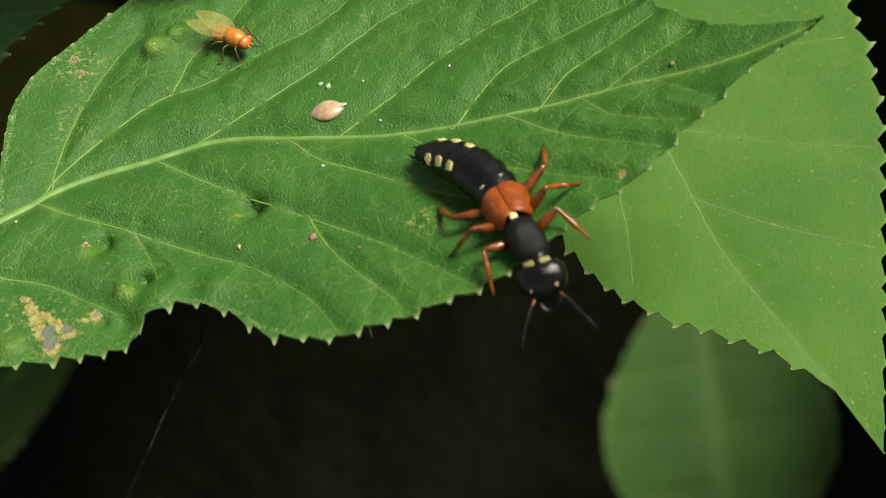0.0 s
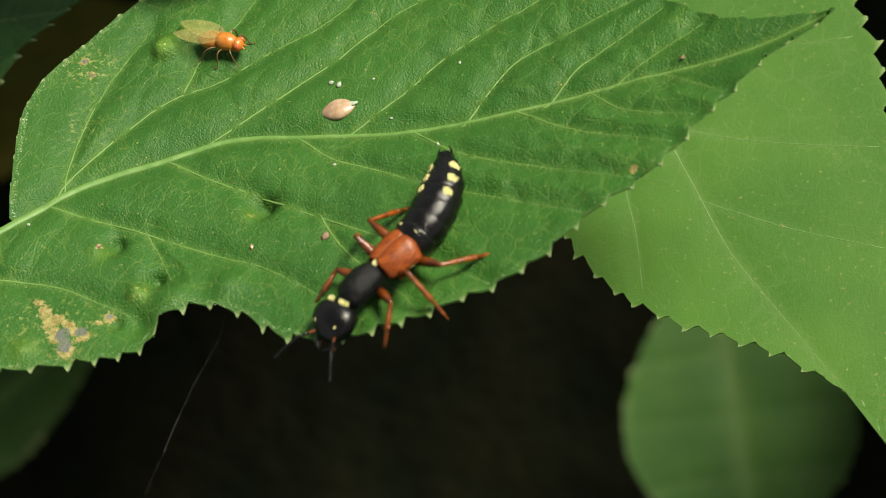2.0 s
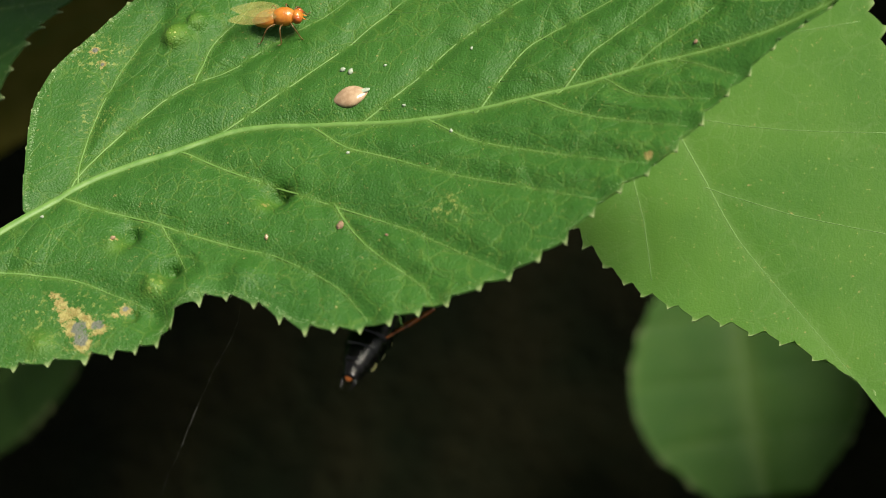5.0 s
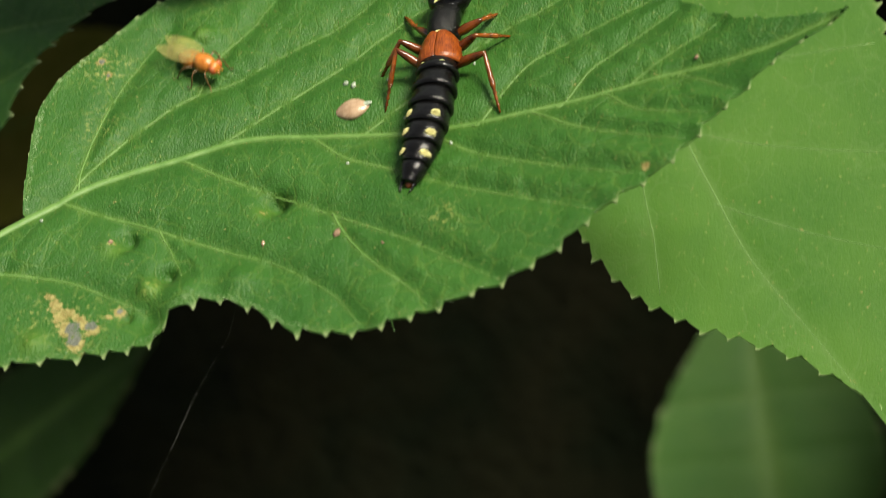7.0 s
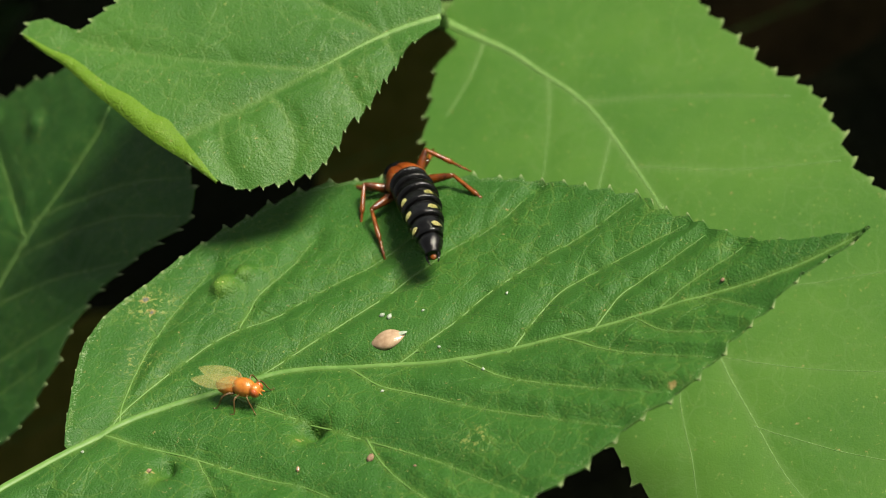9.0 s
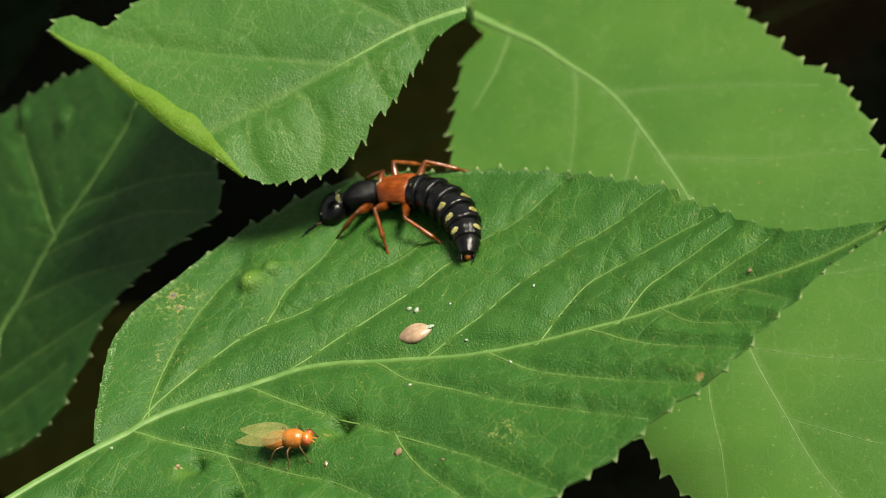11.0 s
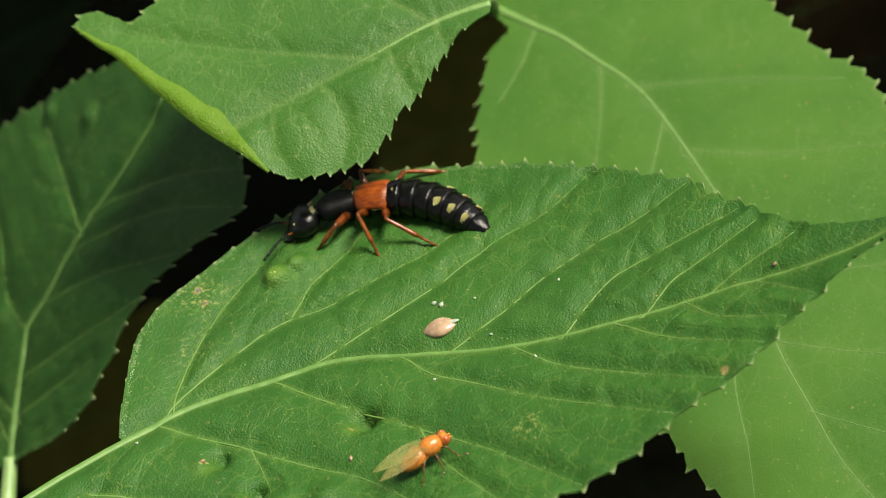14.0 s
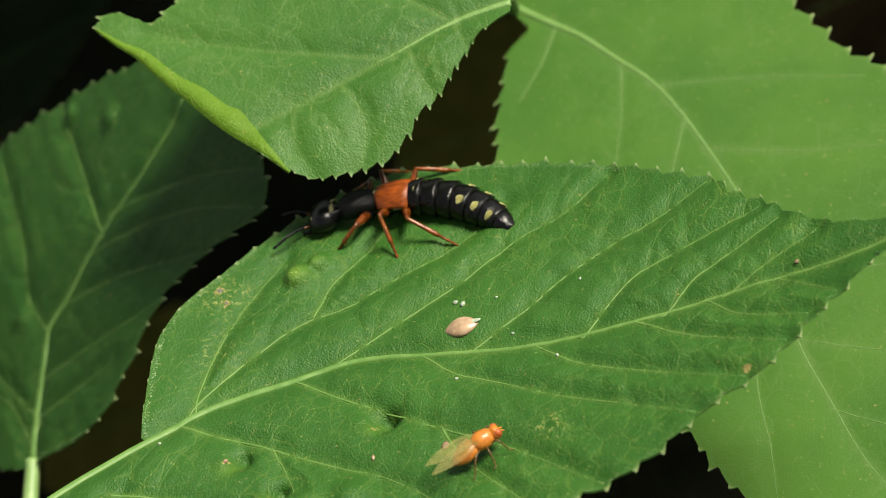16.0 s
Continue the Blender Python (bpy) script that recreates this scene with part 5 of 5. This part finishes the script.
    for k, (femur, shin, hip, a, b, rest) in enumerate(LEGS):
        upper, lower = [], []
        for t, feet in zip(times, places):
            base = Vector(hip * MM)
            if k < 2:
                base = keyed[pronotum][times.index(t)][1] @ Vector(((hip - np.array((1.75, 0, 2.0))) * MM))
            foot = feet[k] + Vector((0, 0, 0.1 * MM))
            way = foot - base
            far = min(max(way.length, abs(a - b) * MM * 1.15), (a + b) * MM * 0.985)
            way = way.normalized()
            c = ((a * a - b * b) * MM * MM + far * far) / (2 * far)
            rise = math.sqrt(max((a * MM) ** 2 - c * c, 0))
            up = Vector((0, 1.0 if hip[1] > 0 else -1.0, 0.45))
            up = (up - way * up.dot(way)).normalized()
            knee = base + way * c + up * rise
            end = base + way * far
            mu = aim(base, knee, Vector((0, 0, 1)))
            upper.append((t, mu))
            lower.append((t, mu.inverted() @ aim(knee, end, Vector((0, 0, 1)))))
        walk(femur, upper)
        walk(shin, lower)

    walk(fly, [
        (0.0, on(-18.40, 1.60, -33)),
        (1.4, on(-20.40, 0.90, -25)),
        (2.1, on(-20.20, 1.30, -21)),
        (3.0, on(-18.30, 2.50, -16)),
        (4.0, on(-15.60, 1.80, -9)),
        (6.4, on(-16.00, 2.20, -5)),
        (7.0, on(-23.70, -1.00, -32)),
        (7.5, on(-23.60, -5.60, -33)),
        (8.0, on(-24.00, -5.70, -31)),
        (8.5, on(-24.00, -5.80, -28)),
        (9.0, on(-21.50, -12.90, -22)),
        (11.3, on(-16.80, -20.70, -6)),
        (12.1, on(-11.60, -22.30, 0)),
        (12.9, on(-9.10, -23.10, 10)),
        (14.5, on(-5.20, -24.30, 42)),
        (16.0, on(-3.50, -24.00, 36)),
    ])

    # the leaves behind sway a little
    walk(back_leaf.root, [(t, pose(x * MM, y * MM, 0)) for t, x, y in ((0.0, 0, 0), (0.5, 0, -0.1), (1.0, -0.1, -0.2), (1.5, -0.3, -0.5), (2.0, -0.5, -0.9), (2.5, -0.7, -1.3), (3.0, -0.7, -1.4), (3.5, -0.9, -1.7), (4.0, -1.1, -1.8), (6.5, -0.6, -1.0), (7.0, -0.2, -0.7), (8.0, -0.1, -0.3), (9.0, 0, 0), (16.0, 0, 0))])
    walk(over_leaf.root, [(t, pose(x * MM, y * MM, 0)) for t, x, y in ((0.0, -0.5, 0.2), (8.5, -0.5, 0.2), (9.0, -0.1, 0), (11.5, 0, 0), (16.0, 0, 0))])


motions()
